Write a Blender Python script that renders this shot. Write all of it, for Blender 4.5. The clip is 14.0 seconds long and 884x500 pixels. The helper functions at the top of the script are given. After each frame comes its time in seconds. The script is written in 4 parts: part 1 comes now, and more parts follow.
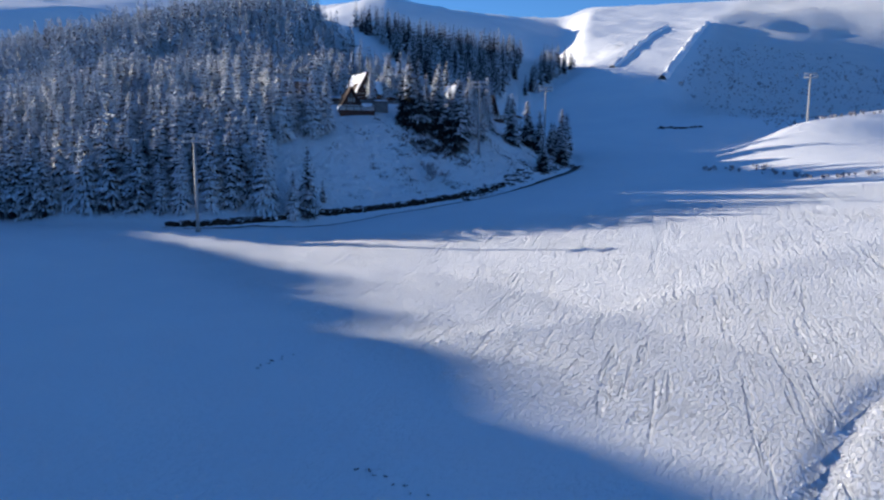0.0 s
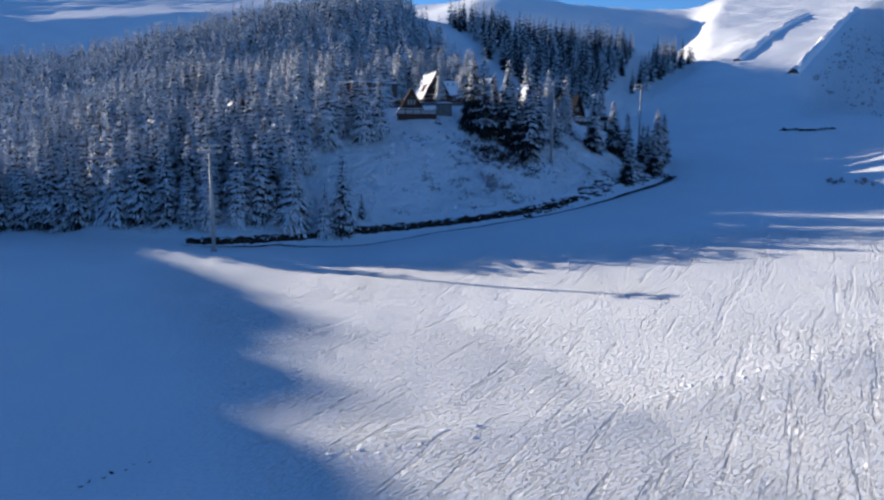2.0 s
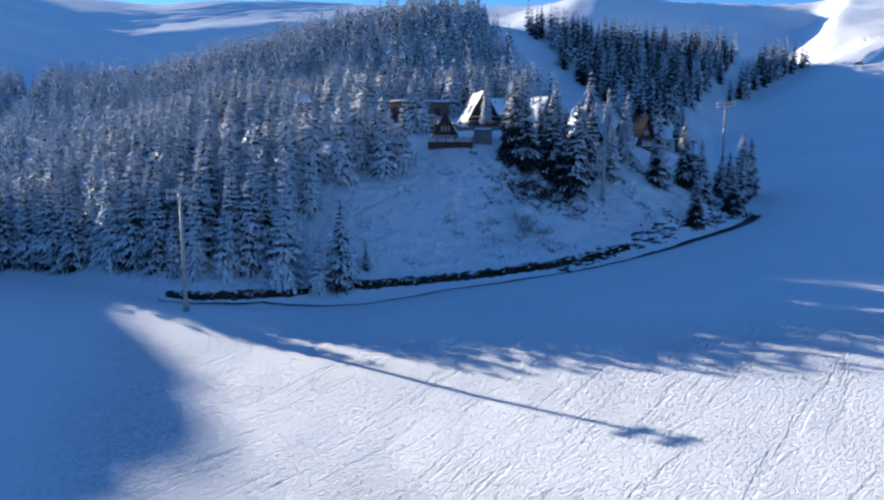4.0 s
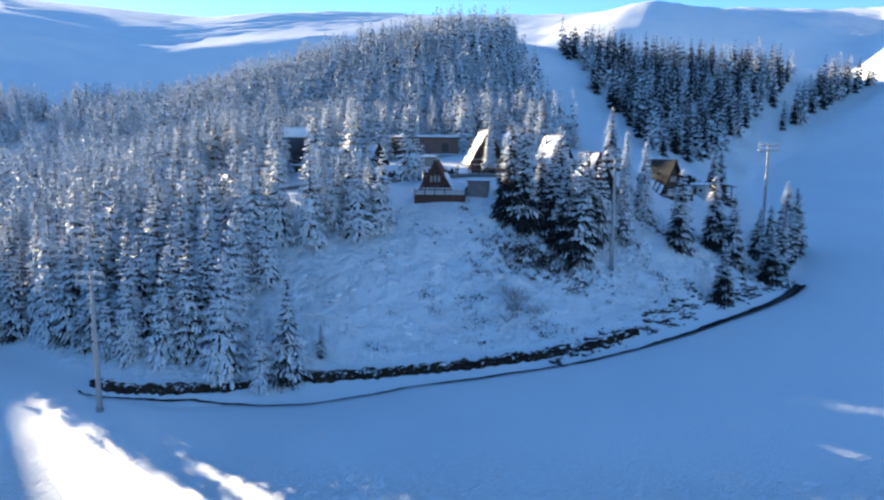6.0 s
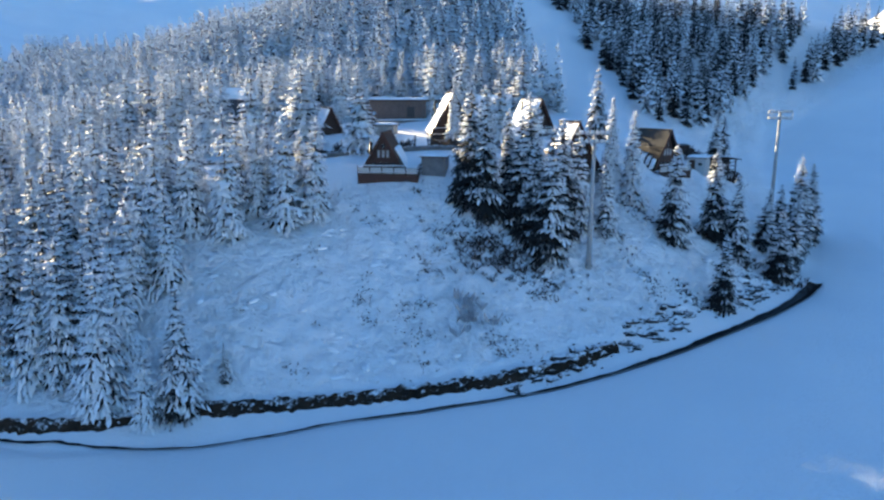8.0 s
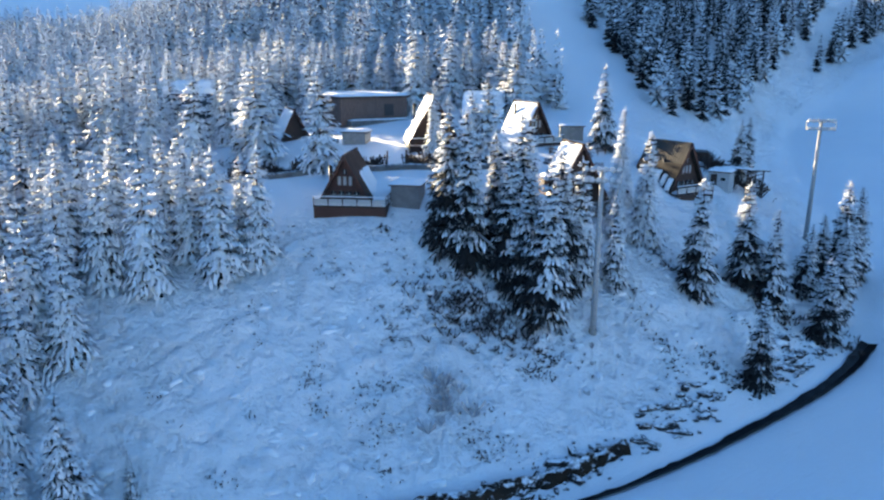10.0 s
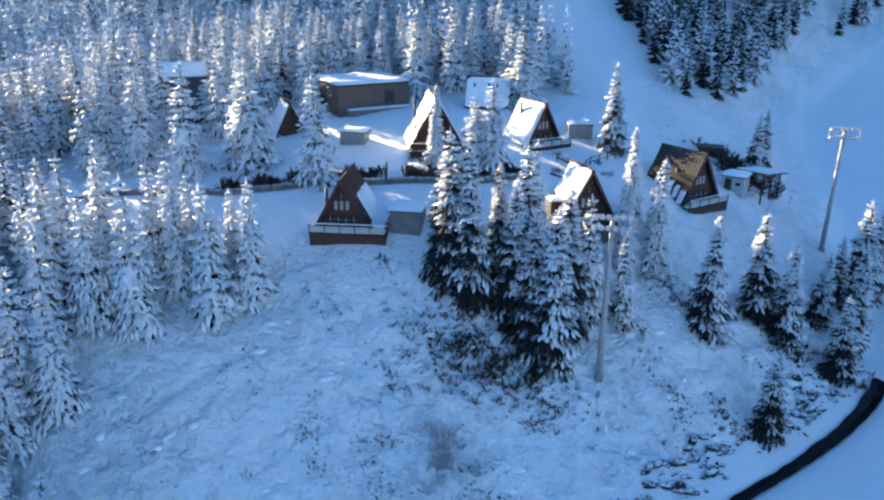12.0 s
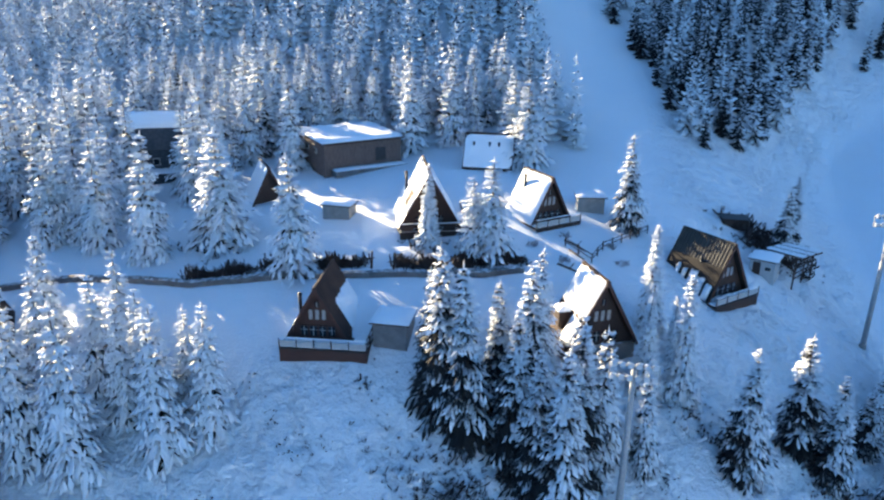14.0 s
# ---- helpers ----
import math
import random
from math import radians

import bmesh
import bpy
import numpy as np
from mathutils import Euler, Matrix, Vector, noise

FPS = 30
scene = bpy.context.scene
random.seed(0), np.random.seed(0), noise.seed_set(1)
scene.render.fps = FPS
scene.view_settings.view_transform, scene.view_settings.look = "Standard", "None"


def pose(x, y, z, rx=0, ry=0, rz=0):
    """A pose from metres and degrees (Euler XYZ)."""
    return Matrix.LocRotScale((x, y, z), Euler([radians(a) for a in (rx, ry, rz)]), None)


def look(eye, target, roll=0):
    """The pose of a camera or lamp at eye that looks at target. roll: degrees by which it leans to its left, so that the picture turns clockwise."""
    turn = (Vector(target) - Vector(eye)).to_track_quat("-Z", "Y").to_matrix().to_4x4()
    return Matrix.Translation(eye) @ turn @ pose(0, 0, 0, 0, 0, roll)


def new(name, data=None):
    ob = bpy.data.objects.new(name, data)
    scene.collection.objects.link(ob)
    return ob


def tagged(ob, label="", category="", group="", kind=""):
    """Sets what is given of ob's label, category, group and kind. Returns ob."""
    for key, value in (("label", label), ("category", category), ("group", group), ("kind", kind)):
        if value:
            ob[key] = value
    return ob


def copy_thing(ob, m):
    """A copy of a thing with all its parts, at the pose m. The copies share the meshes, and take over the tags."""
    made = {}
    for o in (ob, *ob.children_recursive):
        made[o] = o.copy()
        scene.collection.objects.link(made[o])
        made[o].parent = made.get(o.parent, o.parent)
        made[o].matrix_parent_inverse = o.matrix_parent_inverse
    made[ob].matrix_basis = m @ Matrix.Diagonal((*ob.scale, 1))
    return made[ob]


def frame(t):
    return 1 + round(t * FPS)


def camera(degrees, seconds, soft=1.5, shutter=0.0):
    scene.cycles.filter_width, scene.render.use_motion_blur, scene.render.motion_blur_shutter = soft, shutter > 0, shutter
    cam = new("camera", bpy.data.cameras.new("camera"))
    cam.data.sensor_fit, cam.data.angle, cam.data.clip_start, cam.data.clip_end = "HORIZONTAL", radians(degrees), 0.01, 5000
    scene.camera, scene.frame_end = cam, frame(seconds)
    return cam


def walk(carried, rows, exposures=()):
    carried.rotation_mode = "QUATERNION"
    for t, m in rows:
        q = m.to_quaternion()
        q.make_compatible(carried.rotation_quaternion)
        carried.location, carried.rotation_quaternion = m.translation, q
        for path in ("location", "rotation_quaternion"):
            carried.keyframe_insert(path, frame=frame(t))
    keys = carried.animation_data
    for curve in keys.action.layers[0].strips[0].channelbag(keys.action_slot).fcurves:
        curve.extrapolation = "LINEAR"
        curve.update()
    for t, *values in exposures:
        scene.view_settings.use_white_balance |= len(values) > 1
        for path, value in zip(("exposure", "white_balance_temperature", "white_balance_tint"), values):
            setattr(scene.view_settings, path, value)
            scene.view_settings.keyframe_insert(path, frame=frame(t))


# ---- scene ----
cam = camera(63.2, 14.0, soft=2.35)
METRES, EYE = 130.0, 16.0
ROWS = [
    (0.0, 0.0, 0.0, 0.0, 0.05, -8.51, -0.33),
    (0.5, 0.0194, 0.0304, -0.0013, -0.01, -8.5, -0.33),
    (1.0, 0.0399, 0.0646, 0.0009, 0.33, -8.55, -0.32),
    (1.1, 0.0442, 0.0719, 0.0021, 1.95, -8.58, -0.31),
    (1.2, 0.0486, 0.0792, 0.0033, 3.6, -8.62, -0.3),
    (1.3, 0.0531, 0.0867, 0.0046, 5.3, -8.66, -0.29),
    (1.4, 0.0576, 0.0942, 0.0058, 6.95, -8.7, -0.28),
    (1.5, 0.0621, 0.1017, 0.007, 8.4, -8.72, -0.27),
    (1.6, 0.0667, 0.1096, 0.0083, 9.05, -8.72, -0.27),
    (2.0, 0.0856, 0.1411, 0.0136, 9.9, -8.71, -0.28),
    (4.5, 0.1649, 0.3452, 0.0689, 21.14, -8.6, -0.18),
    (5.0, 0.1747, 0.3839, 0.0834, 22.88, -8.49, -0.18),
    (5.5, 0.181, 0.4209, 0.0984, 22.82, -8.43, -0.23),
    (6.0, 0.1855, 0.4567, 0.1111, 22.77, -8.3, -0.28),
    (6.5, 0.1888, 0.4912, 0.1179, 22.76, -8.25, -0.3),
    (7.0, 0.1893, 0.526, 0.1199, 22.73, -8.21, -0.37),
    (7.1, 0.1888, 0.5333, 0.1203, 22.74, -8.6, -0.36),
    (7.2, 0.1882, 0.5407, 0.1207, 22.76, -9.9, -0.34),
    (7.3, 0.1875, 0.5482, 0.1211, 22.79, -11.8, -0.32),
    (7.5, 0.1861, 0.5631, 0.1219, 22.81, -11.93, -0.3),
    (8.0, 0.1795, 0.6026, 0.126, 22.78, -11.9, -0.32),
    (8.5, 0.171, 0.6428, 0.1319, 22.75, -11.89, -0.38),
    (9.0, 0.1611, 0.6831, 0.1398, 22.71, -11.88, -0.38),
    (11.5, 0.1351, 0.7687, 0.2241, 23.05, -20.5, -0.04),
    (12.0, 0.1311, 0.779, 0.2376, 23.14, -20.48, -0.15),
    (12.5, 0.1252, 0.7964, 0.2501, 23.22, -20.47, -0.22),
    (13.0, 0.1176, 0.8196, 0.2621, 23.31, -20.47, -0.3),
    (13.5, 0.1087, 0.8467, 0.2737, 23.42, -20.48, -0.38),
    (14.0, 0.0989, 0.8738, 0.2864, 23.47, -20.52, -0.42),
]
EXPOSURES = [(0.0, 0.95, 5100, 9), (1.0, 0.87, 5200, 9), (2.0, 0.98, 5200, 9), (4.5, 1.3, 5000, 7), (5.5, 1.68, 5350, 5), (6.4, 2.2, 6000, 3), (7.1, 2.12, 5900, 3), (7.5, 2.32, 6250, 3), (8.0, 2.32, 6300, 1), (9.0, 2.46, 6400, 2), (11.5, 2.42, 6200, 2), (14.0, 2.41, 6100, 2)]
walk(cam, [(t, pose(METRES * x, METRES * y, EYE + METRES * z, 90 + pitch, roll, yaw)) for t, x, y, z, yaw, pitch, roll in ROWS], EXPOSURES)

# ---- daylight: a low winter sun over the wooded hill, clear sky ----
SUN_WAY = Vector((60.4, -24.8, -14.3)).normalized()
SUN_UP = math.asin(-SUN_WAY.z)
world = bpy.data.worlds.new("clear_winter_sky")
scene.world = world
world.use_nodes = True
wn = world.node_tree.nodes
sky = wn.new("ShaderNodeTexSky")
sky.sky_type = "NISHITA"
sky.sun_disc = False
sky.sun_elevation = SUN_UP
sky.sun_rotation = math.atan2(-SUN_WAY.x, -SUN_WAY.y)
sky.altitude = 2000
sky.air_density = 1.0
sky.dust_density = 0.3
sky.ozone_density = 4.0
wn["Background"].inputs["Strength"].default_value = 0.075
world.node_tree.links.new(sky.outputs["Color"], wn["Background"].inputs["Color"])
sun_data = bpy.data.lights.new("sun", "SUN")
sun_data.energy = 5.0
sun_data.angle = radians(0.42)
sun_data.color = (1.0, 0.77, 0.5)
sun = new("sun", sun_data)
sun.matrix_world = look((0, 0, 300), Vector((0, 0, 300)) + SUN_WAY)


# ---- materials ----
def shader(name):
    m = bpy.data.materials.new(name)
    m.use_nodes = True
    nt = m.node_tree
    return m, nt, nt.nodes["Principled BSDF"]


def noise_node(nt, scale, detail=4, rough=0.55, coords="Object", stretch=None, turn=0.0):
    tc = nt.nodes.new("ShaderNodeTexCoord")
    n = nt.nodes.new("ShaderNodeTexNoise")
    n.inputs["Scale"].default_value = scale
    n.inputs["Detail"].default_value = detail
    n.inputs["Roughness"].default_value = rough
    if stretch:
        mp = nt.nodes.new("ShaderNodeMapping")
        mp.vector_type = "TEXTURE"
        mp.inputs["Scale"].default_value = [1.0 / q for q in stretch]
        mp.inputs["Rotation"].default_value = (0, 0, radians(turn))
        nt.links.new(tc.outputs[coords], mp.inputs["Vector"])
        nt.links.new(mp.outputs["Vector"], n.inputs["Vector"])
    else:
        nt.links.new(tc.outputs[coords], n.inputs["Vector"])
    return n


def ramp_node(nt, source, stops):
    r = nt.nodes.new("ShaderNodeValToRGB")
    while len(r.color_ramp.elements) < len(stops):
        r.color_ramp.elements.new(0.5)
    for e, (p, c) in zip(r.color_ramp.elements, stops):
        e.position = p
        e.color = (*c, 1) if len(c) == 3 else c
    nt.links.new(source, r.inputs["Fac"])
    return r


def math_node(nt, op, a, b):
    m = nt.nodes.new("ShaderNodeMath")
    m.operation = op
    for i, v in enumerate((a, b)):
        if isinstance(v, (int, float)):
            m.inputs[i].default_value = v
        else:
            nt.links.new(v, m.inputs[i])
    return m.outputs[0]


def bump_node(nt, height, strength, distance, below=None):
    b = nt.nodes.new("ShaderNodeBump")
    b.inputs["Strength"].default_value = strength
    b.inputs["Distance"].default_value = distance
    nt.links.new(height, b.inputs["Height"])
    if below:
        nt.links.new(below, b.inputs["Normal"])
    return b.outputs["Normal"]


def plain(name, dark, light, scale=3.0, rough=0.7, metal=0.0, relief=0.01, stretch=None):
    """A surface of two near tones mixed by noise, with fine relief."""
    m, nt, p = shader(name)
    n = noise_node(nt, scale, 5, 0.6, "Object", stretch)
    r = ramp_node(nt, n.outputs["Fac"], [(0.3, dark), (0.7, light)])
    nt.links.new(r.outputs["Color"], p.inputs["Base Color"])
    p.inputs["Roughness"].default_value = rough
    p.inputs["Metallic"].default_value = metal
    fine = noise_node(nt, scale * 6, 4, 0.6, "Object", stretch)
    nt.links.new(bump_node(nt, fine.outputs["Fac"], 0.5, relief), p.inputs["Normal"])
    return m


def snow_material(name, lumps, streaks, tone=0.86):
    m, nt, p = shader(name)
    big = noise_node(nt, 0.06, 4)
    r = ramp_node(nt, big.outputs["Fac"], [(0.3, (tone * 0.93, tone * 0.95, tone * 0.99)), (0.7, (tone, tone * 1.01, tone * 1.03))])
    nt.links.new(r.outputs["Color"], p.inputs["Base Color"])
    p.inputs["Roughness"].default_value = 0.62
    p.inputs["Specular IOR Level"].default_value = 0.25
    a = noise_node(nt, 2.7, 5, 0.68, "Object", (0.7, 1.3, 1), 58)
    pits = ramp_node(nt, a.outputs["Fac"], [(0.36, (0, 0, 0)), (0.54, (1, 1, 1))])
    b = noise_node(nt, 0.75, 4, 0.62, "Object", (0.28, 1.9, 1), 58)
    scars = ramp_node(nt, b.outputs["Fac"], [(0.3, (0, 0, 0)), (0.42, (1, 1, 1))])
    c = noise_node(nt, 5.5, 3, 0.6)
    e = noise_node(nt, 0.62, 4, 0.55, "Object", (0.08, 1.5, 1), 72)
    ruts = ramp_node(nt, e.outputs["Fac"], [(0.37, (0, 0, 0)), (0.43, (1, 1, 1))])
    # furrows where the mesh says the snow is trodden
    trod = nt.nodes.new("ShaderNodeAttribute")
    trod.attribute_name = "trodden"
    n1 = bump_node(nt, math_node(nt, "MULTIPLY", pits.outputs["Color"], trod.outputs["Fac"]), lumps, 0.26)
    n2 = bump_node(nt, math_node(nt, "MULTIPLY", scars.outputs["Color"], trod.outputs["Fac"]), streaks, 0.24, n1)
    n2 = bump_node(nt, math_node(nt, "MULTIPLY", ruts.outputs["Color"], math_node(nt, "MAXIMUM", math_node(nt, "SUBTRACT", trod.outputs["Fac"], 0.2), 0.0)), streaks, 0.4, n2)
    n3 = bump_node(nt, c.outputs["Fac"], 0.25, 0.06, n2)
    # hummocks over buried grass, where the mesh says the ground is rough
    rough = nt.nodes.new("ShaderNodeAttribute")
    rough.attribute_name = "rough"
    d = noise_node(nt, 0.6, 5, 0.6)
    hump = ramp_node(nt, d.outputs["Fac"], [(0.36, (0, 0, 0)), (0.5, (0.6, 0.6, 0.6)), (0.7, (1, 1, 1))])
    n4 = bump_node(nt, math_node(nt, "MULTIPLY", hump.outputs["Color"], rough.outputs["Fac"]), 0.9, 0.7, n3)
    nt.links.new(n4, p.inputs["Normal"])
    return m


def snowy(name, dark, light, low, high, lean=0.45, scale=2.5, rough=0.75, use_frost=True):
    """Snow lies on what faces up; the frost value of the mesh adds to it."""
    m, nt, p = shader(name)
    geo = nt.nodes.new("ShaderNodeNewGeometry")
    sep = nt.nodes.new("ShaderNodeSeparateXYZ")
    nt.links.new(geo.outputs["Normal"], sep.inputs["Vector"])
    n = noise_node(nt, scale, 5, 0.65)
    value = math_node(nt, "MULTIPLY", sep.outputs["Z"], lean)
    value = math_node(nt, "ADD", value, math_node(nt, "MULTIPLY", math_node(nt, "SUBTRACT", n.outputs["Fac"], 0.5), 0.7 if use_frost else 1.2))
    if use_frost:
        at = nt.nodes.new("ShaderNodeAttribute")
        at.attribute_name = "frost"
        value = math_node(nt, "ADD", value, at.outputs["Fac"])
    cover = ramp_node(nt, value, [(low, (0, 0, 0)), (high, (1, 1, 1))])
    base = ramp_node(nt, noise_node(nt, scale * 0.4, 3).outputs["Fac"], [(0.3, dark), (0.7, light)])
    under = base.outputs["Color"]
    if use_frost:
        # a thin grey coat of rime over the needles of the frosted trees
        coat = nt.nodes.new("ShaderNodeMixRGB")
        nt.links.new(ramp_node(nt, at.outputs["Fac"], [(0.1, (0, 0, 0)), (0.5, (1, 1, 1))]).outputs["Color"], coat.inputs["Fac"])
        nt.links.new(under, coat.inputs["Color1"])
        coat.inputs["Color2"].default_value = (0.26, 0.265, 0.275, 1)
        under = coat.outputs["Color"]
    mix = nt.nodes.new("ShaderNodeMixRGB")
    nt.links.new(cover.outputs["Color"], mix.inputs["Fac"])
    nt.links.new(under, mix.inputs["Color1"])
    mix.inputs["Color2"].default_value = (0.84, 0.86, 0.89, 1)
    nt.links.new(mix.outputs["Color"], p.inputs["Base Color"])
    p.inputs["Roughness"].default_value = rough
    p.inputs["Specular IOR Level"].default_value = 0.2
    fine = noise_node(nt, scale * 4, 4)
    nt.links.new(bump_node(nt, fine.outputs["Fac"], 0.5, 0.05), p.inputs["Normal"])
    return m


SNOW = snow_material("trodden_snow", 0.85, 0.75)
SMOOTH_SNOW = snow_material("fresh_snow", 0.25, 0.0, 0.88)
NEEDLES = snowy("frosted_needles", (0.01, 0.01, 0.012), (0.024, 0.024, 0.023), 0.32, 0.66, 0.75, 2.6)
PALE_TWIGS = plain("frosted_twigs", (0.22, 0.2, 0.21), (0.4, 0.38, 0.4), 3, 0.9, 0, 0.01)
RIMED_TWIGS = plain("rimed_twigs", (0.3, 0.3, 0.32), (0.5, 0.5, 0.53), 3, 0.9, 0, 0.01)
BARK = plain("spruce_bark", (0.035, 0.026, 0.02), (0.09, 0.065, 0.05), 4, 0.9, 0, 0.03)
TIMBER = plain("dark_stained_timber", (0.022, 0.012, 0.009), (0.055, 0.029, 0.02), 2.5, 0.75, 0, 0.01, (1, 1, 8))
TIMBER_RED = plain("red_brown_timber", (0.034, 0.014, 0.01), (0.078, 0.031, 0.021), 2.5, 0.75, 0, 0.01, (1, 1, 8))
SHINGLE = snowy("snow_dusted_shingles", (0.035, 0.022, 0.018), (0.075, 0.045, 0.034), 0.55, 0.85, 0.35, 1.2, 0.8, False)
ROOF_TIN = plain("weathered_ribbed_tin", (0.026, 0.023, 0.019), (0.058, 0.05, 0.041), 1.2, 0.6, 0.1, 0.01)
# near-black, for the shade on the lower half of the tin roof
SHADE_SHEET = plain("roof_shade_sheet", (0.006, 0.005, 0.005), (0.018, 0.014, 0.013), 2.0, 0.95, 0, 0.01)
WHITE_WOOD = plain("white_painted_wood", (0.5, 0.5, 0.48), (0.62, 0.62, 0.6), 3, 0.55, 0, 0.004)
PALE_PANEL = plain("pale_grey_panel", (0.3, 0.32, 0.33), (0.42, 0.43, 0.44), 1.5, 0.6, 0, 0.004)
GALVANISED = plain("galvanised_steel", (0.26, 0.265, 0.27), (0.4, 0.405, 0.41), 4, 0.65, 0.1, 0.003)
DARK_METAL = plain("dark_metal", (0.02, 0.02, 0.022), (0.045, 0.045, 0.05), 4, 0.5, 0.4, 0.003)
EARTH = snowy("wet_dark_earth", (0.012, 0.009, 0.007), (0.04, 0.027, 0.018), 0.32, 0.5, 0.42, 1.6, 0.9, False)
ROCK = snowy("snow_capped_rock", (0.02, 0.019, 0.02), (0.06, 0.055, 0.055), 0.31, 0.5, 0.5, 2.0, 0.85, False)
TWIGS = plain("bare_brown_twigs", (0.03, 0.021, 0.019), (0.07, 0.05, 0.046), 2, 0.9, 0, 0.01)
STONE_WALL = snowy("grey_stone_wall", (0.1, 0.1, 0.1), (0.2, 0.19, 0.18), 0.42, 0.7, 0.5, 2.0, 0.85, False)
SLATE = plain("blue_grey_slate", (0.03, 0.034, 0.04), (0.07, 0.077, 0.088), 2, 0.7, 0, 0.02)
LODGE_WOOD = plain("weathered_brown_boards", (0.075, 0.05, 0.042), (0.17, 0.12, 0.1), 2.0, 0.8, 0, 0.02, (6, 6, 0.6))
GREY_WALL = plain("grey_rendered_wall", (0.11, 0.115, 0.12), (0.19, 0.195, 0.2), 1.5, 0.8, 0, 0.01)
CONCRETE = plain("grey_concrete", (0.2, 0.2, 0.2), (0.3, 0.3, 0.29), 1.5, 0.8, 0, 0.01)


def water_material():
    m, nt, p = shader("black_stream_water")
    p.inputs["Base Color"].default_value = (0.006, 0.007, 0.009, 1)
    p.inputs["Roughness"].default_value = 0.35
    p.inputs["Specular IOR Level"].default_value = 0.15
    n = noise_node(nt, 2.5, 3)
    nt.links.new(bump_node(nt, n.outputs["Fac"], 0.3, 0.05), p.inputs["Normal"])
    return m


def glass_material():
    m, nt, p = shader("dark_window_glass")
    p.inputs["Base Color"].default_value = (0.02, 0.025, 0.03, 1)
    p.inputs["Roughness"].default_value = 0.06
    p.inputs["IOR"].default_value = 1.5
    return m


# paler panes for the middle row of cabin windows
PALE_PANE = plain("pale_glass", (0.2, 0.19, 0.19), (0.4, 0.39, 0.38), 4, 0.12, 0, 0.002)
WATER = water_material()
GLASS = glass_material()
LAMP_SHELL = plain("pale_lamp_housing", (0.34, 0.35, 0.36), (0.46, 0.47, 0.47), 4, 0.6, 0.0, 0.003)
LAMP_GLASS = plain("lamp_glass", (0.45, 0.46, 0.47), (0.6, 0.6, 0.6), 3, 0.2, 0, 0.002)


# ---- the lie of the land ----
FOOT = [(-260, 170), (-150, 140), (-82, 126), (-42, 117.1), (-24.2, 122.6), (-8.2, 132.2), (8.8, 142.3), (21.2, 154.9), (28.8, 165.7),
        (33, 175), (35, 192), (32, 225), (30, 262), (62, 330), (100, 420)]


def flowing(points, cuts=2):
    """A smooth line through the points."""
    p = [points[0], *points, points[-1]]
    out = []
    for k in range(1, len(p) - 2):
        for c in range(cuts):
            t = c / cuts
            out.append(tuple(0.5 * (2 * b + (c2 - a) * t + (2 * a - 5 * b + 4 * c2 - d) * t * t + (3 * b - a - 3 * c2 + d) * t ** 3)
                             for a, b, c2, d in zip(p[k - 1], p[k], p[k + 1], p[k + 2])))
    out.append(points[-1])
    return out


FOOT = flowing(FOOT)
# (-170, 20) is an unseen hill, added on the left for its shade
HILLS = [
    (-20, 185, 45, 2.2), (10, 185, 30, -1.5), (-60, 180, 50, 2.3), (-80, 230, 60, -4.5), (-30, 260, 60, -2.4), (-50, 300, 55, 16.5),
    (-110, 310, 80, 25.9), (-190, 300, 90, 1.5), (-160, 200, 80, -4.2), (60, 250, 50, 2.2), (95, 330, 60, -4.7), (110, 280, 60, 4.7),
    (60, 60, 50, 1.8), (-12, 72, 25, -1.9), (62, 150, 20, -2.0), (-170, 20, 70, 50.1), (-50, 102, 28, 0.3), (110, 90, 50, 2.5),
    (40, 370, 70, 16.1), (-18, 162, 12, 1.4), (-82, 72, 30, 6.5), (14, 166, 10, 1.9), (2, 174, 13, 1.0), (-300, 260, 110, 27.2), (-20, 160, 22, -1.0), (25, 195, 22, 1.2),
]


FOOT_A = np.array(FOOT[:-1], float)
FOOT_D = np.array(FOOT[1:], float) - FOOT_A


def foot_distance(x, y):
    """Signed distance to the foot of the wooded hill, positive on the hill's side."""
    x, y = np.asarray(x, float), np.asarray(y, float)
    fx, fy = x.ravel()[None, :], y.ravel()[None, :]
    ax, ay, dx, dy = FOOT_A[:, :1], FOOT_A[:, 1:], FOOT_D[:, :1], FOOT_D[:, 1:]
    u = np.clip(((fx - ax) * dx + (fy - ay) * dy) / (dx * dx + dy * dy), 0, 1)
    d = np.hypot(fx - ax - u * dx, fy - ay - u * dy)
    k, n = d.argmin(0), np.arange(fx.shape[1])
    ends = FOOT_D[k, 0] * (fy[0] - FOOT_A[k, 1]) - FOOT_D[k, 1] * (fx[0] - FOOT_A[k, 0])
    return (d[k, n] * np.sign(ends)).reshape(x.shape)


WAVES = {}


def waves(x, y, size, seed):
    """Soft unevenness made of a few crossing sines."""
    if (size, seed) not in WAVES:
        rng = np.random.RandomState(seed)
        turn, beat, shift = [], [], []
        for k in range(7):
            turn.append(rng.uniform(0, 6.28))
            beat.append(rng.uniform(0.6, 1.8) / size * 6.28)
            shift.append(rng.uniform(0, 6.28))
        WAVES[size, seed] = [(math.cos(a) * f, math.sin(a) * f, p) for a, f, p in zip(turn, beat, shift)]
    total = 0.0
    for kx, ky, p in WAVES[size, seed]:
        total = total + np.sin(x * kx + y * ky + p)
    return total / 7


def smooth(a, b, v):
    u = np.clip((v - a) / (b - a), 0, 1)
    return u * u * (3 - 2 * u)


TRAIL = [(14.6, 27.5), (16.9, 30.7), (20.7, 35.7), (22.7, 38.4), (26.1, 42.4), (29.2, 45.6), (36, 51)]


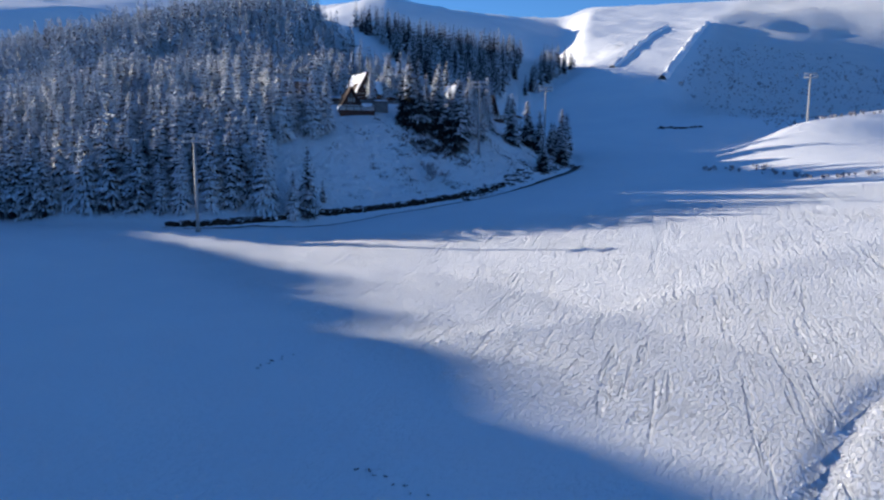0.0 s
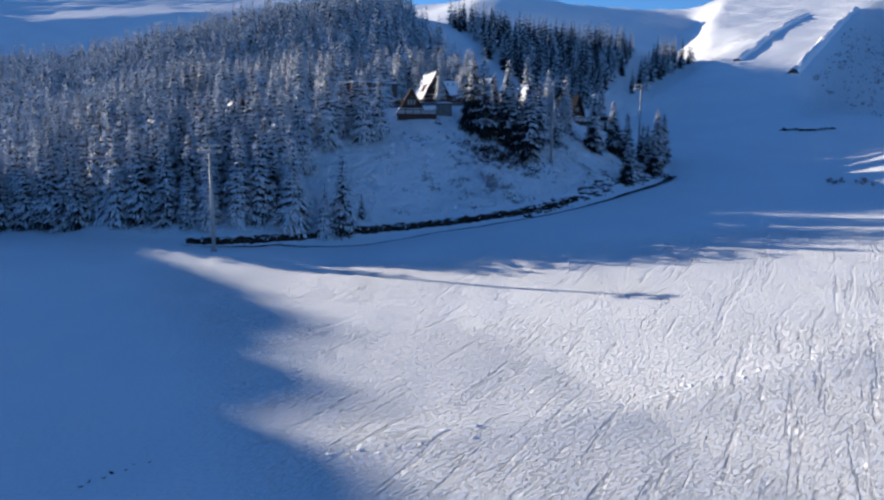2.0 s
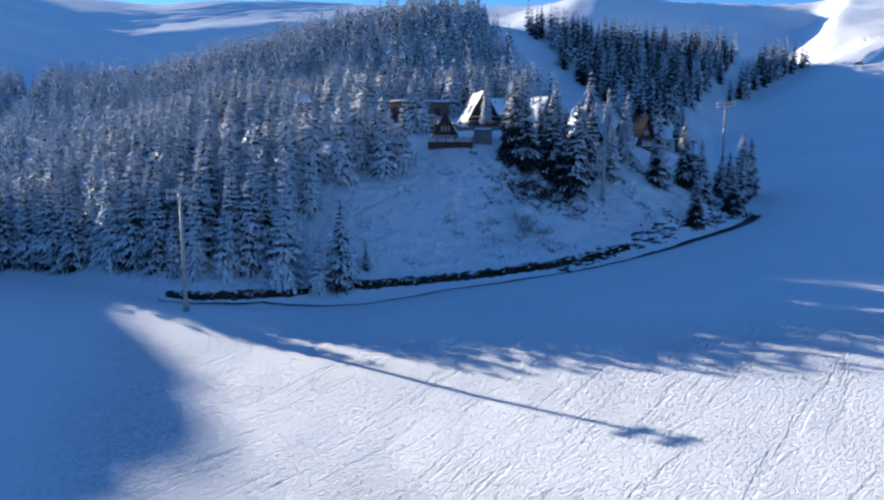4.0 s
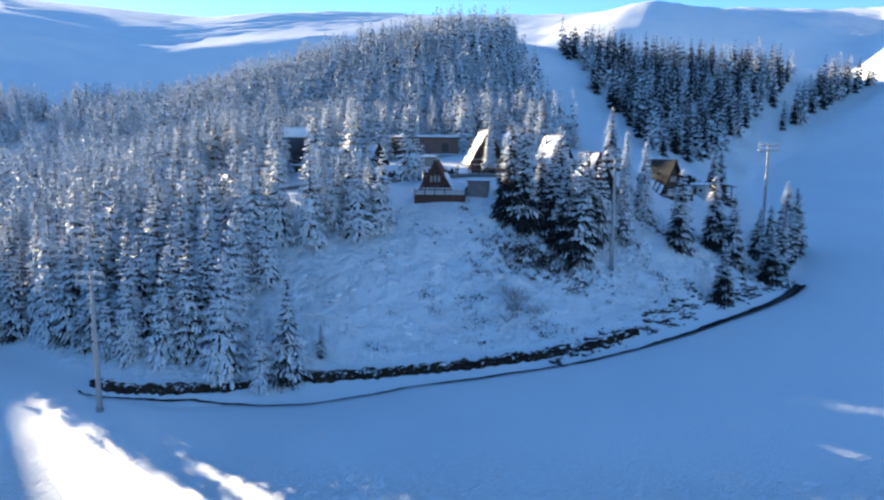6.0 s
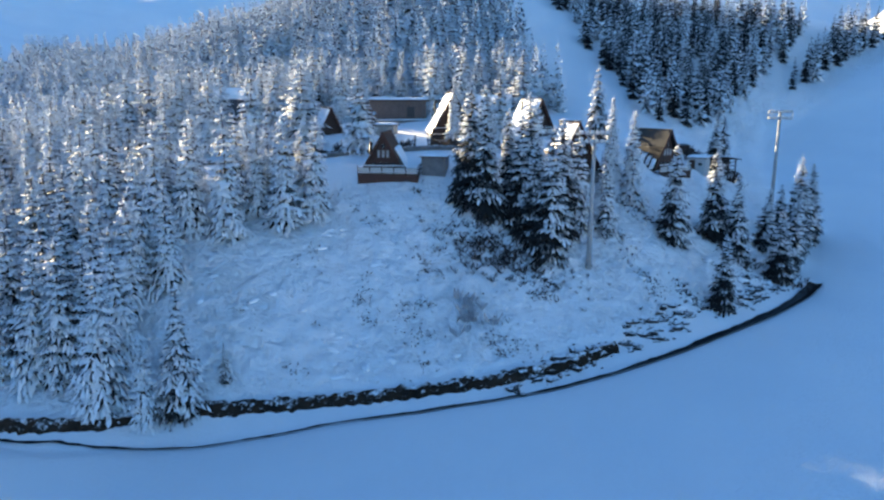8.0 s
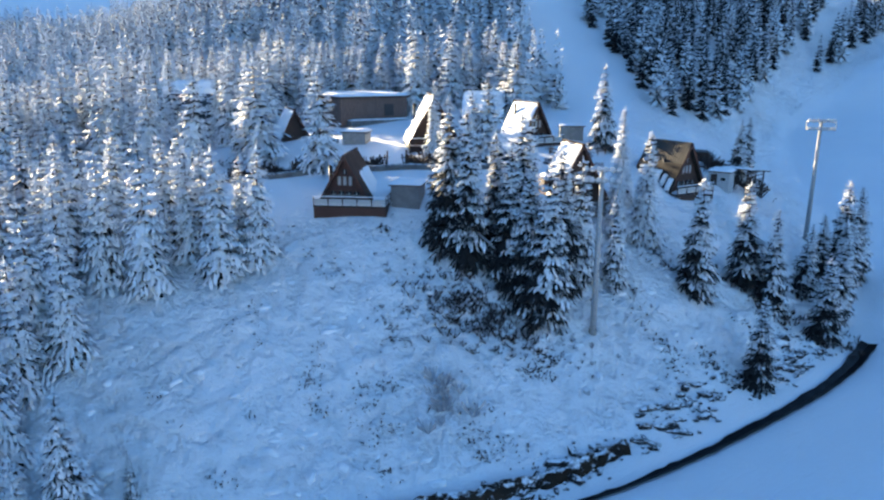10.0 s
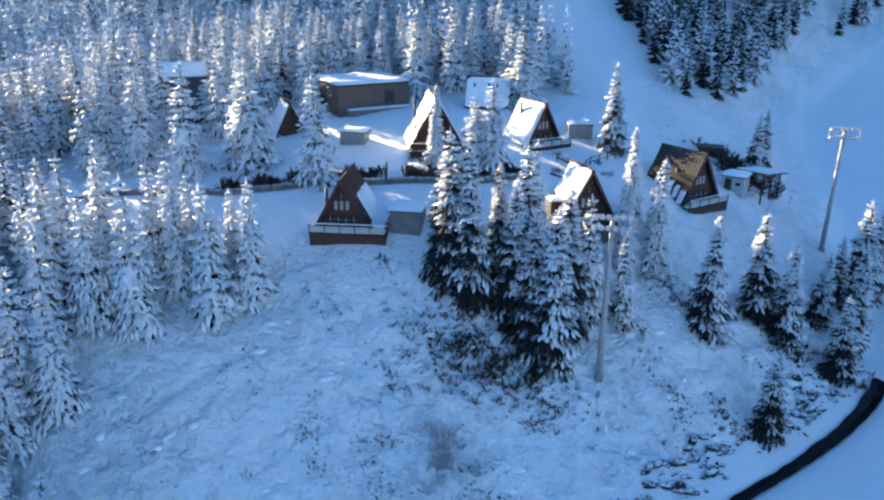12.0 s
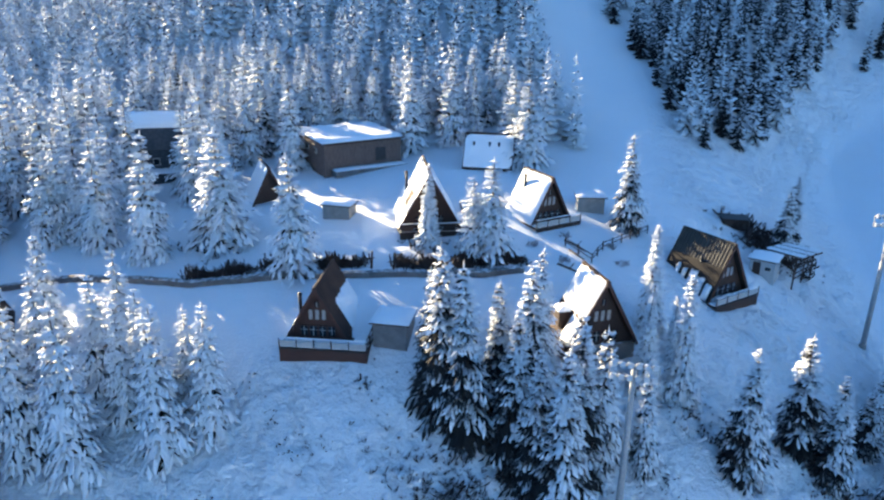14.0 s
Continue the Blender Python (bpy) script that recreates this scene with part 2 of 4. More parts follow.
def line_gap(x, y, points):
    """Distance to a line of points."""
    best = np.full(np.shape(x), 1e9)
    for (ax, ay), (bx, by) in zip(points, points[1:]):
        u = np.clip(((x - ax) * (bx - ax) + (y - ay) * (by - ay)) / ((bx - ax) ** 2 + (by - ay) ** 2), 0, 1)
        best = np.minimum(best, np.hypot(x - ax - u * (bx - ax), y - ay - u * (by - ay)))
    return best


# unseen ridge's crest, jagged to shape the field's shade: metres along it, and its rise
CREST_RUN = [-60, -44, -40, -36, -33, -27, -13, -8, -2, 4, 9, 15, 20, 27, 31, 40, 50, 66, 90]
CREST_RISE = [89.0, 88.2, 91.6, 89.0, 89.5, 91.0, 90.6, 89.0, 89.4, 88.0, 89.6, 88.3, 87.6, 85.3, 88.2, 87.2, 85.6, 85.0, 84.0]


def land(x, y):
    x, y = np.asarray(x, float), np.asarray(y, float)
    d = foot_distance(x, y)
    reach = np.hypot(x, y - 150)
    plane = -7.7 + 0.0576 * np.clip(x, -250, 250) + 0.0965 * np.clip(y, -60, 900)
    z = plane + 16 * (1 - np.exp(-(np.maximum(d - 1, 0) / 22.0) ** 1.7))
    for cx, cy, r, h in HILLS:
        z = z + h * np.exp(-((x - cx) ** 2 + (y - cy) ** 2) / (r * r))
    # the snow mound: a bank that falls away steeply behind its crest
    ux, uy = 0.86, 0.51
    run = (x - 58) * ux + (y - 159) * uy
    side = -(x - 58) * uy + (y - 159) * ux
    crest = 6.5 * smooth(-2, 40, run)
    z = z + crest * np.where(side < 0, np.exp(-(side / 24) ** 2), np.exp(-(side / 9) ** 2)) * smooth(260, 130, run)
    # the steep side of the piste and the ring of mountains
    r = np.hypot(x - 10, y - 60)
    az = np.arctan2(x - 10, y - 60)
    near = np.minimum(r, 1100)
    face = smooth(-0.25, -0.06, az) * (1 - smooth(0.15, 0.2, az))
    lift = (9.1 + 1.35 * smooth(430, 900, near)) * (1 - face) + (6.0 + 4.2 * smooth(380, 580, near) - 2.6 * az - 12.0 * az * (1 - smooth(560, 900, near))) * face
    lift = lift - 0.9 * np.exp(-((az + 0.76) / 0.13) ** 2)
    wall = 20 + r * np.tan(np.radians(lift)) * np.minimum(1, 1100 / np.maximum(r, 1))
    wall = wall * (1 - 0.5 * smooth(-0.92, -1.08, az))
    w = smooth(330, 520, r) * smooth(-200, 60, y)
    z = z * (1 - w) + wall * w
    # unseen ridge added across the side valley, behind which the sun stands low
    rs = (x + 388) * 0.667 - (y - 227) * 0.745
    ru = -(x + 388) * 0.745 - (y - 227) * 0.667
    crest = np.interp(rs, CREST_RUN, CREST_RISE) + 0.35 * waves(x, y, 11, 22)
    ridge = crest * smooth(-128, -82, rs) * np.where(ru < 0, np.exp(-(ru / 18) ** 2), 1.0) * (1 - smooth(500, 900, r))
    z = np.maximum(z, ridge)
    # the piste, and the slope that falls away beyond its right-hand lip
    lip = (x - 94) * 0.917 - (y - 315) * 0.4
    up = (x - 94) * 0.4 + (y - 315) * 0.917
    gate = smooth(-70, -15, up) * (1 - smooth(240, 380, up))
    wp = smooth(-75 - 75 * smooth(90, 170, up), -34, lip) * gate
    z = z * (1 - wp) + (43.6 + 0.255 * up) * wp
    ws = smooth(-3, 12, lip) * gate
    z = z * (1 - ws) + (-49.1 + 0.33 * y - 0.12 * x + 0.02 * np.maximum(x - 122, 0)) * ws
    z = z + 0.10 * waves(x, y, 9, 3) * np.clip(1 - reach / 400, 0, 1) + 0.35 * waves(x, y, 45, 5)
    z = z + (1.4 * waves(x, y, 60, 8) + 0.9 * waves(x, y, 24, 9) + 0.5 * waves(x, y, 13, 15) + 5 * w * waves(x, y, 260, 14)) * np.clip((reach - 190) / 200, 0, 1)
    z = z + 0.5 * (waves(x, y, 4.5, 11) + 0.5 * waves(x, y, 1.9, 12)) * np.clip((d - 4) / 5, 0, 1) * np.clip((32 - d) / 8, 0, 1)
    z = z + 0.75 * waves(x, y, 10, 61) * np.clip((x - 98 - (y - 310) * 0.43) / 15, 0, 1) * np.clip((y - 225) / 30, 0, 1) * np.clip((520 - y) / 60, 0, 1)
    # the foot of the bank lies a little lower than the field
    z = z - np.interp(x, [-70, -40, -30, -20, -8, 8, 33, 50], [0.0, 0.45, 1.1, 2.1, 1.6, 1.4, 0.85, 0.0]) * np.where(d < 0, np.exp(-((d + 1) / 16) ** 2), np.exp(-(d / 7) ** 2)) * np.clip((215 - y) / 30, 0, 1)
    # a footpath trodden into the field
    z = z - 0.3 * np.exp(-(line_gap(x, y, TRAIL) / 0.65) ** 2) * (1 + 0.5 * waves(x, y, 2.5, 81))
    # a low drift across the field
    z = z + 0.2 * np.exp(-((y - 57.3 - 0.5 * x) / 3.0) ** 2) * smooth(-24, -8, x) * smooth(80, 50, x)
    z = z - 0.45 * np.exp(-((d - 0.2) / 0.9) ** 2) * np.clip((x + 48) / 8, 0, 1) * np.clip((176 - y) / 3, 0, 1)
    return z


def ground(x, y):
    return float(land(np.array([x]), np.array([y]))[0])


def steps(*spans):
    out = []
    for a, b, s in spans:
        out.append(np.arange(a, b, s))
    return np.concatenate(out)


# ---- mesh helpers ----
def mesh_object(name, verts, faces, material, parent=None, label="", smooth=False):
    me = bpy.data.meshes.new(name)
    me.from_pydata([tuple(v) for v in verts], [], [tuple(f) for f in faces])
    me.materials.append(material)
    if smooth:
        me.shade_smooth()
    me.update()
    ob = new(name, me)
    if parent:
        ob.parent = parent
    return tagged(ob, label)


def part(name, bm, material, parent, label="", smooth=False):
    me = bpy.data.meshes.new(name)
    bmesh.ops.recalc_face_normals(bm, faces=bm.faces)
    bm.to_mesh(me)
    bm.free()
    me.materials.append(material)
    if smooth:
        me.shade_smooth()
    ob = new(name, me)
    if parent:
        ob.parent = parent
    return tagged(ob, label)


def add_box(bm, size, m=None, bevel=0.0):
    made = bmesh.ops.create_cube(bm, size=1.0)
    bmesh.ops.scale(bm, vec=size, verts=made["verts"])
    if bevel:
        edges = list({e for v in made["verts"] for e in v.link_edges})
        out = bmesh.ops.bevel(bm, geom=edges, offset=bevel, segments=1, affect="EDGES")
        verts = list({v for f in out["faces"] for v in f.verts} | {v for v in made["verts"] if v.is_valid})
    else:
        verts = made["verts"]
    if m is not None:
        bmesh.ops.transform(bm, matrix=m, verts=verts)
    return verts


def box_part(name, size, at, material, parent, label="", turn=(0, 0, 0), bevel=0.02):
    bm = bmesh.new()
    add_box(bm, size, None, bevel)
    ob = part(name, bm, material, parent, label)
    ob.matrix_basis = pose(*at, *turn)
    return ob


def rod_part(name, a, b, r1, r2, material, parent, label="", sides=8):
    a, b = Vector(a), Vector(b)
    bm = bmesh.new()
    bmesh.ops.create_cone(bm, cap_ends=True, segments=sides, radius1=r1, radius2=r2, depth=(b - a).length)
    ob = part(name, bm, material, parent, label, True)
    ob.matrix_basis = Matrix.Translation((a + b) / 2) @ (b - a).to_track_quat("Z", "Y").to_matrix().to_4x4()
    return ob


def prism_part(name, outline, depth, material, parent, label="", m=None, bevel=0.0):
    """A slab: an outline in the x-z plane, thickened along y."""
    bm = bmesh.new()
    front = [bm.verts.new((x, 0, z)) for x, z in outline]
    back = [bm.verts.new((x, depth, z)) for x, z in outline]
    bm.faces.new(front)
    bm.faces.new(back[::-1])
    n = len(outline)
    for i in range(n):
        bm.faces.new((front[i], front[(i + 1) % n], back[(i + 1) % n], back[i]))
    if bevel:
        bmesh.ops.bevel(bm, geom=list(bm.edges), offset=bevel, segments=1, affect="EDGES")
    ob = part(name, bm, material, parent, label)
    if m is not None:
        ob.matrix_basis = m
    return ob


def thing(name, x, y, z=None, turn=0.0, label="", category="", group="", kind=""):
    ob = new(name)
    ob.empty_display_size = 0.5
    ob.matrix_basis = pose(x, y, ground(x, y) if z is None else z, 0, 0, turn)
    return tagged(ob, label, category, group, kind)


# ---- ground ----
gx = steps((-4000, -600, 200), (-600, -460, 20), (-460, -320, 3.5), (-320, -260, 15), (-260, -90, 5), (-90, 72, 0.8), (72, 200, 3), (200, 600, 12), (600, 4001, 200))
gy = steps((-1500, -60, 120), (-60, 24, 6), (24, 232, 0.8), (232, 420, 4), (420, 900, 12), (900, 4201, 150))
GX, GY = np.meshgrid(gx, gy)
GZ = land(GX, GY)
ground_mesh = bpy.data.meshes.new("ground")
nx, ny = len(gx), len(gy)
co = np.stack([GX, GY, GZ], -1).reshape(-1, 3)
i = np.arange(nx * ny).reshape(ny, nx)
quads = np.stack([i[:-1, :-1], i[:-1, 1:], i[1:, 1:], i[1:, :-1]], -1).reshape(-1, 4)
ground_mesh.vertices.add(len(co))
ground_mesh.vertices.foreach_set("co", co.ravel().astype(np.float32))
ground_mesh.loops.add(quads.size)
ground_mesh.loops.foreach_set("vertex_index", quads.ravel().astype(np.int32))
ground_mesh.polygons.add(len(quads))
ground_mesh.polygons.foreach_set("loop_start", np.arange(0, quads.size, 4, dtype=np.int32))
GD = foot_distance(GX, GY)
rough_at = ground_mesh.attributes.new("rough", "FLOAT", "POINT")
rough_at.data.foreach_set("value", (np.clip((GD - 3) / 3, 0, 1) * np.clip((34 - GD) / 6, 0, 1) * (0.75 + 0.6 * waves(GX, GY, 14, 51)) + 1.4 * np.clip((GX - 95 - (GY - 310) * 0.43) / 15, 0, 1) * np.clip((GY - 230) / 30, 0, 1)).ravel().astype(np.float32))
trod_at = ground_mesh.attributes.new("trodden", "FLOAT", "POINT")
trod_at.data.foreach_set("value", (0.16 + smooth(-4, 8, (GX + 50) * 0.77 + (GY - 108) * 0.64) * (0.35 + 0.4 * smooth(85, 45, GY) + 0.25 * waves(GX, GY, 22, 71)) * smooth(120, 104, GY - 0.15 * GX)).ravel().astype(np.float32))
ground_mesh.materials.append(SNOW)
ground_mesh.update()
ground_mesh.shade_smooth()
tagged(new("ground", ground_mesh), "snow-covered valley floor, banks and mountain slopes", "snow", kind="structure")


# ---- conifers ----
def conifer(height, radius, levels, around, frost, rng, rich=True, windward=0.0, clumps=0.2, tips=0.56, rise=0.15):
    """Vertices, triangles and frost of one conifer's crown: whorls of drooping boughs, each a roof-shaped spray with a
    fringe of twigs.
    windward: how much more frost the side towards +x carries; clumps: how much it varies from bough to bough;
    tips: how much more lies on the tips than near the trunk, which also paints the crown's inner shade; rise: how much
    more at the top than at the foot."""
    verts, tris, white = [], [], []
    lobes = [(rng.uniform(0, 6.28), rng.uniform(0.1, 0.26), q) for q in (1, 2, 3)]
    cuts = 5 if rich else 2
    shape = (0.2, 0.75, 1.0, 0.85, 0.55, 0.04) if rich else (0.3, 1.0, 0.1)

    def sprig(base, way, tilt, length, half, w0, w1):
        """A slender folded blade: two flaps along one spine."""
        c, s = math.cos(way), math.sin(way)
        x, y, z = base
        i = len(verts)
        m = 0.5 * length
        verts.extend([base, (x + c * m - s * half, y + s * m + c * half, z + tilt * m - 0.9 * half), (x + c * m + s * half, y + s * m - c * half, z + tilt * m - 0.9 * half), (x + c * length, y + s * length, z + tilt * length)])
        white.extend([w0, 0.5 * (w0 + w1) - 0.08, 0.5 * (w0 + w1) - 0.08, w1])
        tris.extend([(i, i + 3, i + 1), (i, i + 2, i + 3)])

    for k in range(levels):
        u = min(max((k + rng.uniform(-0.2, 0.2)) / levels, 0.0), 0.985)
        z0 = height * (0.07 + 0.91 * u)
        n = max(4, int(round(around * (0.42 + 0.58 * (1 - u)))))
        start = rng.uniform(0, 6.28)
        for j in range(n):
            a = start + 6.283 * j / n + rng.uniform(-0.28, 0.28)
            lobe = 1 + sum(size * math.sin(q * a + ph + 3.0 * q * u) for ph, size, q in lobes) * 0.5
            ln = (radius * (1 - u) ** (0.82 if rich else 0.92) * (0.8 + 0.2 * min(1.0, u / 0.1)) * lobe + 0.2) * rng.uniform(0.74, 1.14)
            slope = 0.28 * u - 0.42 * (1 - u) + rng.uniform(-0.16, 0.12)
            bow = rng.uniform(0.22, 0.42) * (1.0 - 0.55 * u)
            tone = frost + rng.uniform(-clumps, clumps) + windward * math.cos(a) + rise * (u - 0.42)
            zj = z0 + rng.uniform(-0.3, 0.3) * height / levels
            ca, sa = math.cos(a), math.sin(a)
            bend = rng.uniform(-0.18, 0.18)
            wide = (0.155 if rich else 0.28) * ln * rng.uniform(0.75, 1.25) + 0.09
            base = len(verts)
            for q in range(cuts + 1):
                s_ = 0.06 + 0.94 * q / cuts
                r_, side_ = ln * s_, bend * ln * s_ * s_
                x, y, z = ca * r_ - sa * side_, sa * r_ + ca * side_, zj + ln * (slope * s_ - 1.15 * bow * s_ * s_ + 0.3 * s_ ** 4)
                for flank in (-1, 0, 1):
                    half = flank * wide * shape[q] * rng.uniform(0.7, 1.3)
                    verts.append((x - sa * half, y + ca * half, z - 0.85 * abs(half) + (0.14 * wide if flank == 0 else 0)))
                    # frosty tips; the darker inner end also paints shade deep in the crown
                    white.append(tone + 0.2 - tips + tips * s_ - 0.16 * abs(flank))
                if q:
                    for e in (0, 1):
                        b = base + 3 * (q - 1) + e
                        tris.extend([(b, b + 3, b + 4), (b, b + 4, b + 1)])
                if rich and 0 < q < cuts:
                    for flank in (-1, 1):
                        tl = (0.36 - 0.2 * s_) * ln * rng.uniform(0.65, 1.35) + 0.16
                        half = flank * wide * 0.45 * shape[q]
                        sprig((x - sa * half, y + ca * half, z - 0.4 * abs(half)), a + flank * rng.uniform(0.35, 0.95), slope - 1.3 * bow * s_ - rng.uniform(0.15, 0.75), tl, 0.17 * tl + 0.04, tone - 0.3 + 0.34 * s_, tone - 0.12 + 0.3 * s_)
            if rich:
                # bare dark twigs hanging under the bough
                sprig((ca * 0.3 * ln, sa * 0.3 * ln, zj + ln * (0.3 * slope - 0.09 * bow) - 0.05), a + rng.uniform(-0.4, 0.4), slope - 0.9, 0.5 * ln, 0.1 * ln, tone - 0.7, tone - 0.45)
    top = len(verts)
    verts.extend([(0.12 * math.cos(q), 0.12 * math.sin(q), height * 0.93) for q in (0, 2.1, 4.2)] + [(0, 0, height)])
    white.extend([frost, frost, frost, frost + 0.2])
    tris.extend([(top, top + 1, top + 3), (top + 1, top + 2, top + 3), (top + 2, top, top + 3)])
    return np.array(verts), np.array(tris), np.array(white)


def crown_mesh(name, verts, tris, white):
    me = bpy.data.meshes.new(name)
    me.vertices.add(len(verts))
    me.vertices.foreach_set("co", np.asarray(verts, np.float32).ravel())
    me.loops.add(tris.size)
    me.loops.foreach_set("vertex_index", tris.ravel().astype(np.int32))
    me.polygons.add(len(tris))
    me.polygons.foreach_set("loop_start", np.arange(0, tris.size, 3, dtype=np.int32))
    at = me.attributes.new("frost", "FLOAT", "POINT")
    at.data.foreach_set("value", np.asarray(white, np.float32))
    me.materials.append(NEEDLES)
    me.update()
    return me


TREE_HEIGHT = 13.0
rng = random.Random(4)


def tree_model(frost, radius, levels, around, label, windward=0.0, clumps=0.2, tips=0.56, rise=0.15):
    tree = new("conifer")
    tagged(tree, label, "tree", "conifers on the hill")
    rod_part("trunk", (0, 0, -0.6), (0, 0, 12.2), 0.2, 0.03, BARK, tree, "", 7)
    crown = new("crown", crown_mesh("crown", *conifer(TREE_HEIGHT, radius, levels, around, frost, rng, True, windward, clumps, tips, rise)))
    crown.parent = tree
    return tree


FROSTED = [tree_model(0.5, r, 19, 8, "tall spruce thickly coated with white hoarfrost, standing in snow", 0.06, 0.2, 0.56, 0.35) for r in (2.35, 2.6, 2.85, 2.5)]
DARK = [tree_model(-0.02, r, 26, 9, "dark green spruce with white snow on its upper branches", 0.17, 0.4, 0.8, 0.72) for r in (2.15, 2.4, 2.6)]
MIDDLING = [tree_model(0.2, r, 19, 8, "grey-green spruce lightly coated with frost", 0.1, 0.28, 0.74, 0.25) for r in (2.5, 2.8)]
SLIM = [tree_model(0.42, 1.95, 29, 8, "slim young spruce dusted with snow", 0.08, 0.25)]
used_models = set()
planted = []


def plant(model, x, y, h, spread=1.0):
    planted.append((x, y))
    turn = rng.uniform(-50, 50)
    s = h / TREE_HEIGHT
    m = pose(x, y, ground(x, y) - 0.15, rng.uniform(-2, 2), rng.uniform(-2, 2), turn) @ Matrix.Diagonal((s * spread, s * spread, s, 1))
    if id(model) not in used_models:
        used_models.add(id(model))
        model.matrix_basis = m
        return model
    keep = model.matrix_basis.copy()
    model.matrix_basis = Matrix.Identity(4)
    made = copy_thing(model, m)
    model.matrix_basis = keep
    return made


# single trees that stand out, and trees added for their shade: place and height
CLUMP = [(-7.0, 161.0, 15.2), (-4.9, 160.1, 15.6), (-0.9, 159.9, 14.0), (3.5, 157.4, 15.4), (4.0, 160.5, 14.2), (-0.8, 163.5, 14.4), (-8.8, 162.1, 11.5), (1.3, 158.7, 13.2), (-3.4, 163.7, 11.6)]
RIGHT = [(15.9, 167.9, 11.8), (20.5, 174.5, 11.4), (23.3, 173.2, 11.0), (26.5, 179.5, 8.6), (28.4, 172.9, 8.9), (30.7, 188.0, 12.2), (32.4, 189.8, 11.4), (28.5, 185.2, 8.2), (30.6, 183.5, 9.0), (29.8, 177.6, 9.5), (22.4, 161.7, 8.7), (18.4, 208.9, 9.5), (19.6, 215.2, 9.9)]
THIN = [(6.6, 178.0, 10.6), (10.3, 171.5, 12.1), (-17.7, 180.6, 9.8), (9.2, 175.6, 6.2), (7.6, 170.0, 9.5), (-5.1, 166.7, 5.2)]
# the last four are added to block sun strips on terrace and field
TERRACE = [(-47.2, 170.1, 14.8), (-56.1, 171.5, 14.1), (-64.4, 173.5, 13.8), (-67.5, 175.5, 13.0), (-10.6, 181.3, 11.0), (-15.3, 209.1, 12.5), (-19.0, 213.4, 12), (-12.4, 180.6, 9.0), (-44.6, 178.4, 14.0), (-56.3, 190.2, 15.5), (-56.4, 193.4, 12), (-58.5, 203, 14), (-54.6, 208, 13), (-48.6, 200.2, 14), (-34.5, 210.8, 14.5), (-29.8, 216, 13), (-36.5, 214.5, 12), (-66.0, 186.5, 15), (-60.6, 176.4, 13), (-65.0, 171.6, 13.5), (-61.8, 210.3, 17), (-67.5, 214.5, 16), (-60.2, 190.9, 13)]
BANK = [(-24.5, 152.3, 12.2), (-26.5, 149.4, 13.2), (-32.3, 145.8, 15.0), (-31.4, 150.6, 11.5), (-37.2, 145.1, 13.4), (-42.6, 145.7, 12.6), (-41.5, 151.2, 10.9), (-35.6, 152.0, 11.5), (-36.8, 156.0, 10.8), (-31.6, 152.9, 10.8), (-28.8, 151.6, 11.0), (-27.1, 153.4, 9.5), (-33.7, 137.3, 11.6), (-37.6, 137.4, 14.0), (-36.0, 134.2, 12.0), (-39.1, 141.5, 12.5), (-45.1, 140.4, 13.0), (-41.7, 135.3, 13.0), (-48.0, 149.7, 12.0), (-45.4, 155.2, 11.5)]
# a belt added up-sun of the terrace to keep it in shade
SHADE_BELT = [(-82.0, 180.0, 16), (-84.6, 182.6, 17), (-81.5, 185.4, 16.5), (-85.0, 188.0, 17.5), (-82.4, 190.6, 17), (-86.2, 193.0, 18), (-83.4, 195.8, 17.5), (-87.0, 198.4, 18), (-84.0, 201.0, 16.5), (-79.6, 218.6, 13), (-75.6, 220.4, 13), (-71.6, 217.4, 12), (-67.4, 219.6, 12), (-63.4, 216.2, 10.5), (-59.6, 218.2, 10.5), (-56.0, 216.0, 12.6), (-80.0, 202.6, 15.5), (-78.6, 192.6, 16.5), (-78.4, 187.6, 16), (-80.6, 198.0, 17), (-66.5, 182.5, 14.5), (-62.5, 180.5, 13), (-69.5, 180.0, 14), (-59.5, 194.2, 13.5), (-54.0, 190.5, 11.5), (-63.5, 178.6, 13.5), (-54.6, 186.6, 14.5), (-46.2, 214.0, 10.5), (-44.0, 217.0, 11), (-50.0, 218.0, 12), (-52.4, 214.6, 12.8)]
# the six from (-59.0, 128.0) on are added to shade the field
STREAMSIDE = [(-23.9, 127.4, 13.0), (-26.1, 125.2, 9.0), (-31.0, 124.7, 14.6), (-32.6, 129.0, 14.6), (-45.1, 124.3, 12.3), (-48.9, 124.8, 9.8), (-39.9, 125.3, 13.6), (-36.9, 125.7, 14.6), (-35.3, 127.9, 12.0), (-41.4, 128.5, 13.2), (-46.8, 128.7, 13.5), (-55.1, 128.2, 11.6), (-38.0, 131.0, 13.5), (-51.2, 130.8, 13.0), (-21.8, 131.5, 4.3), (-59.0, 128.0, 15.4), (-63.2, 128.6, 15.8), (-66.4, 131.2, 16.4), (-57.4, 131.4, 14.8), (-62.0, 131.6, 15.8), (-69.6, 132.0, 16.4), (-48.4, 132.6, 14.0), (-53.4, 126.4, 13.0)]
for x, y, h in CLUMP:
    plant(rng.choice(DARK), x, y, h, rng.uniform(0.92, 1.08))
for x, y, h in [(5.6, 163.0, 12.4), (3.2, 163.4, 12.0), (8.8, 163.8, 9.5), (1.1, 195.8, 11.8), (-1.8, 168.6, 11.2)]:
    plant(rng.choice(MIDDLING), x, y, h, 0.95)
for x, y, h in RIGHT:
    plant(rng.choice(DARK), x, y, h, rng.uniform(1.0, 1.2))
for x, y, h in THIN:
    plant(SLIM[0], x, y, h)
plant(FROSTED[2], -28.9, 171.9, 12.8, 1.2)
plant(FROSTED[1], -40.9, 175.2, 13.6, 1.6)
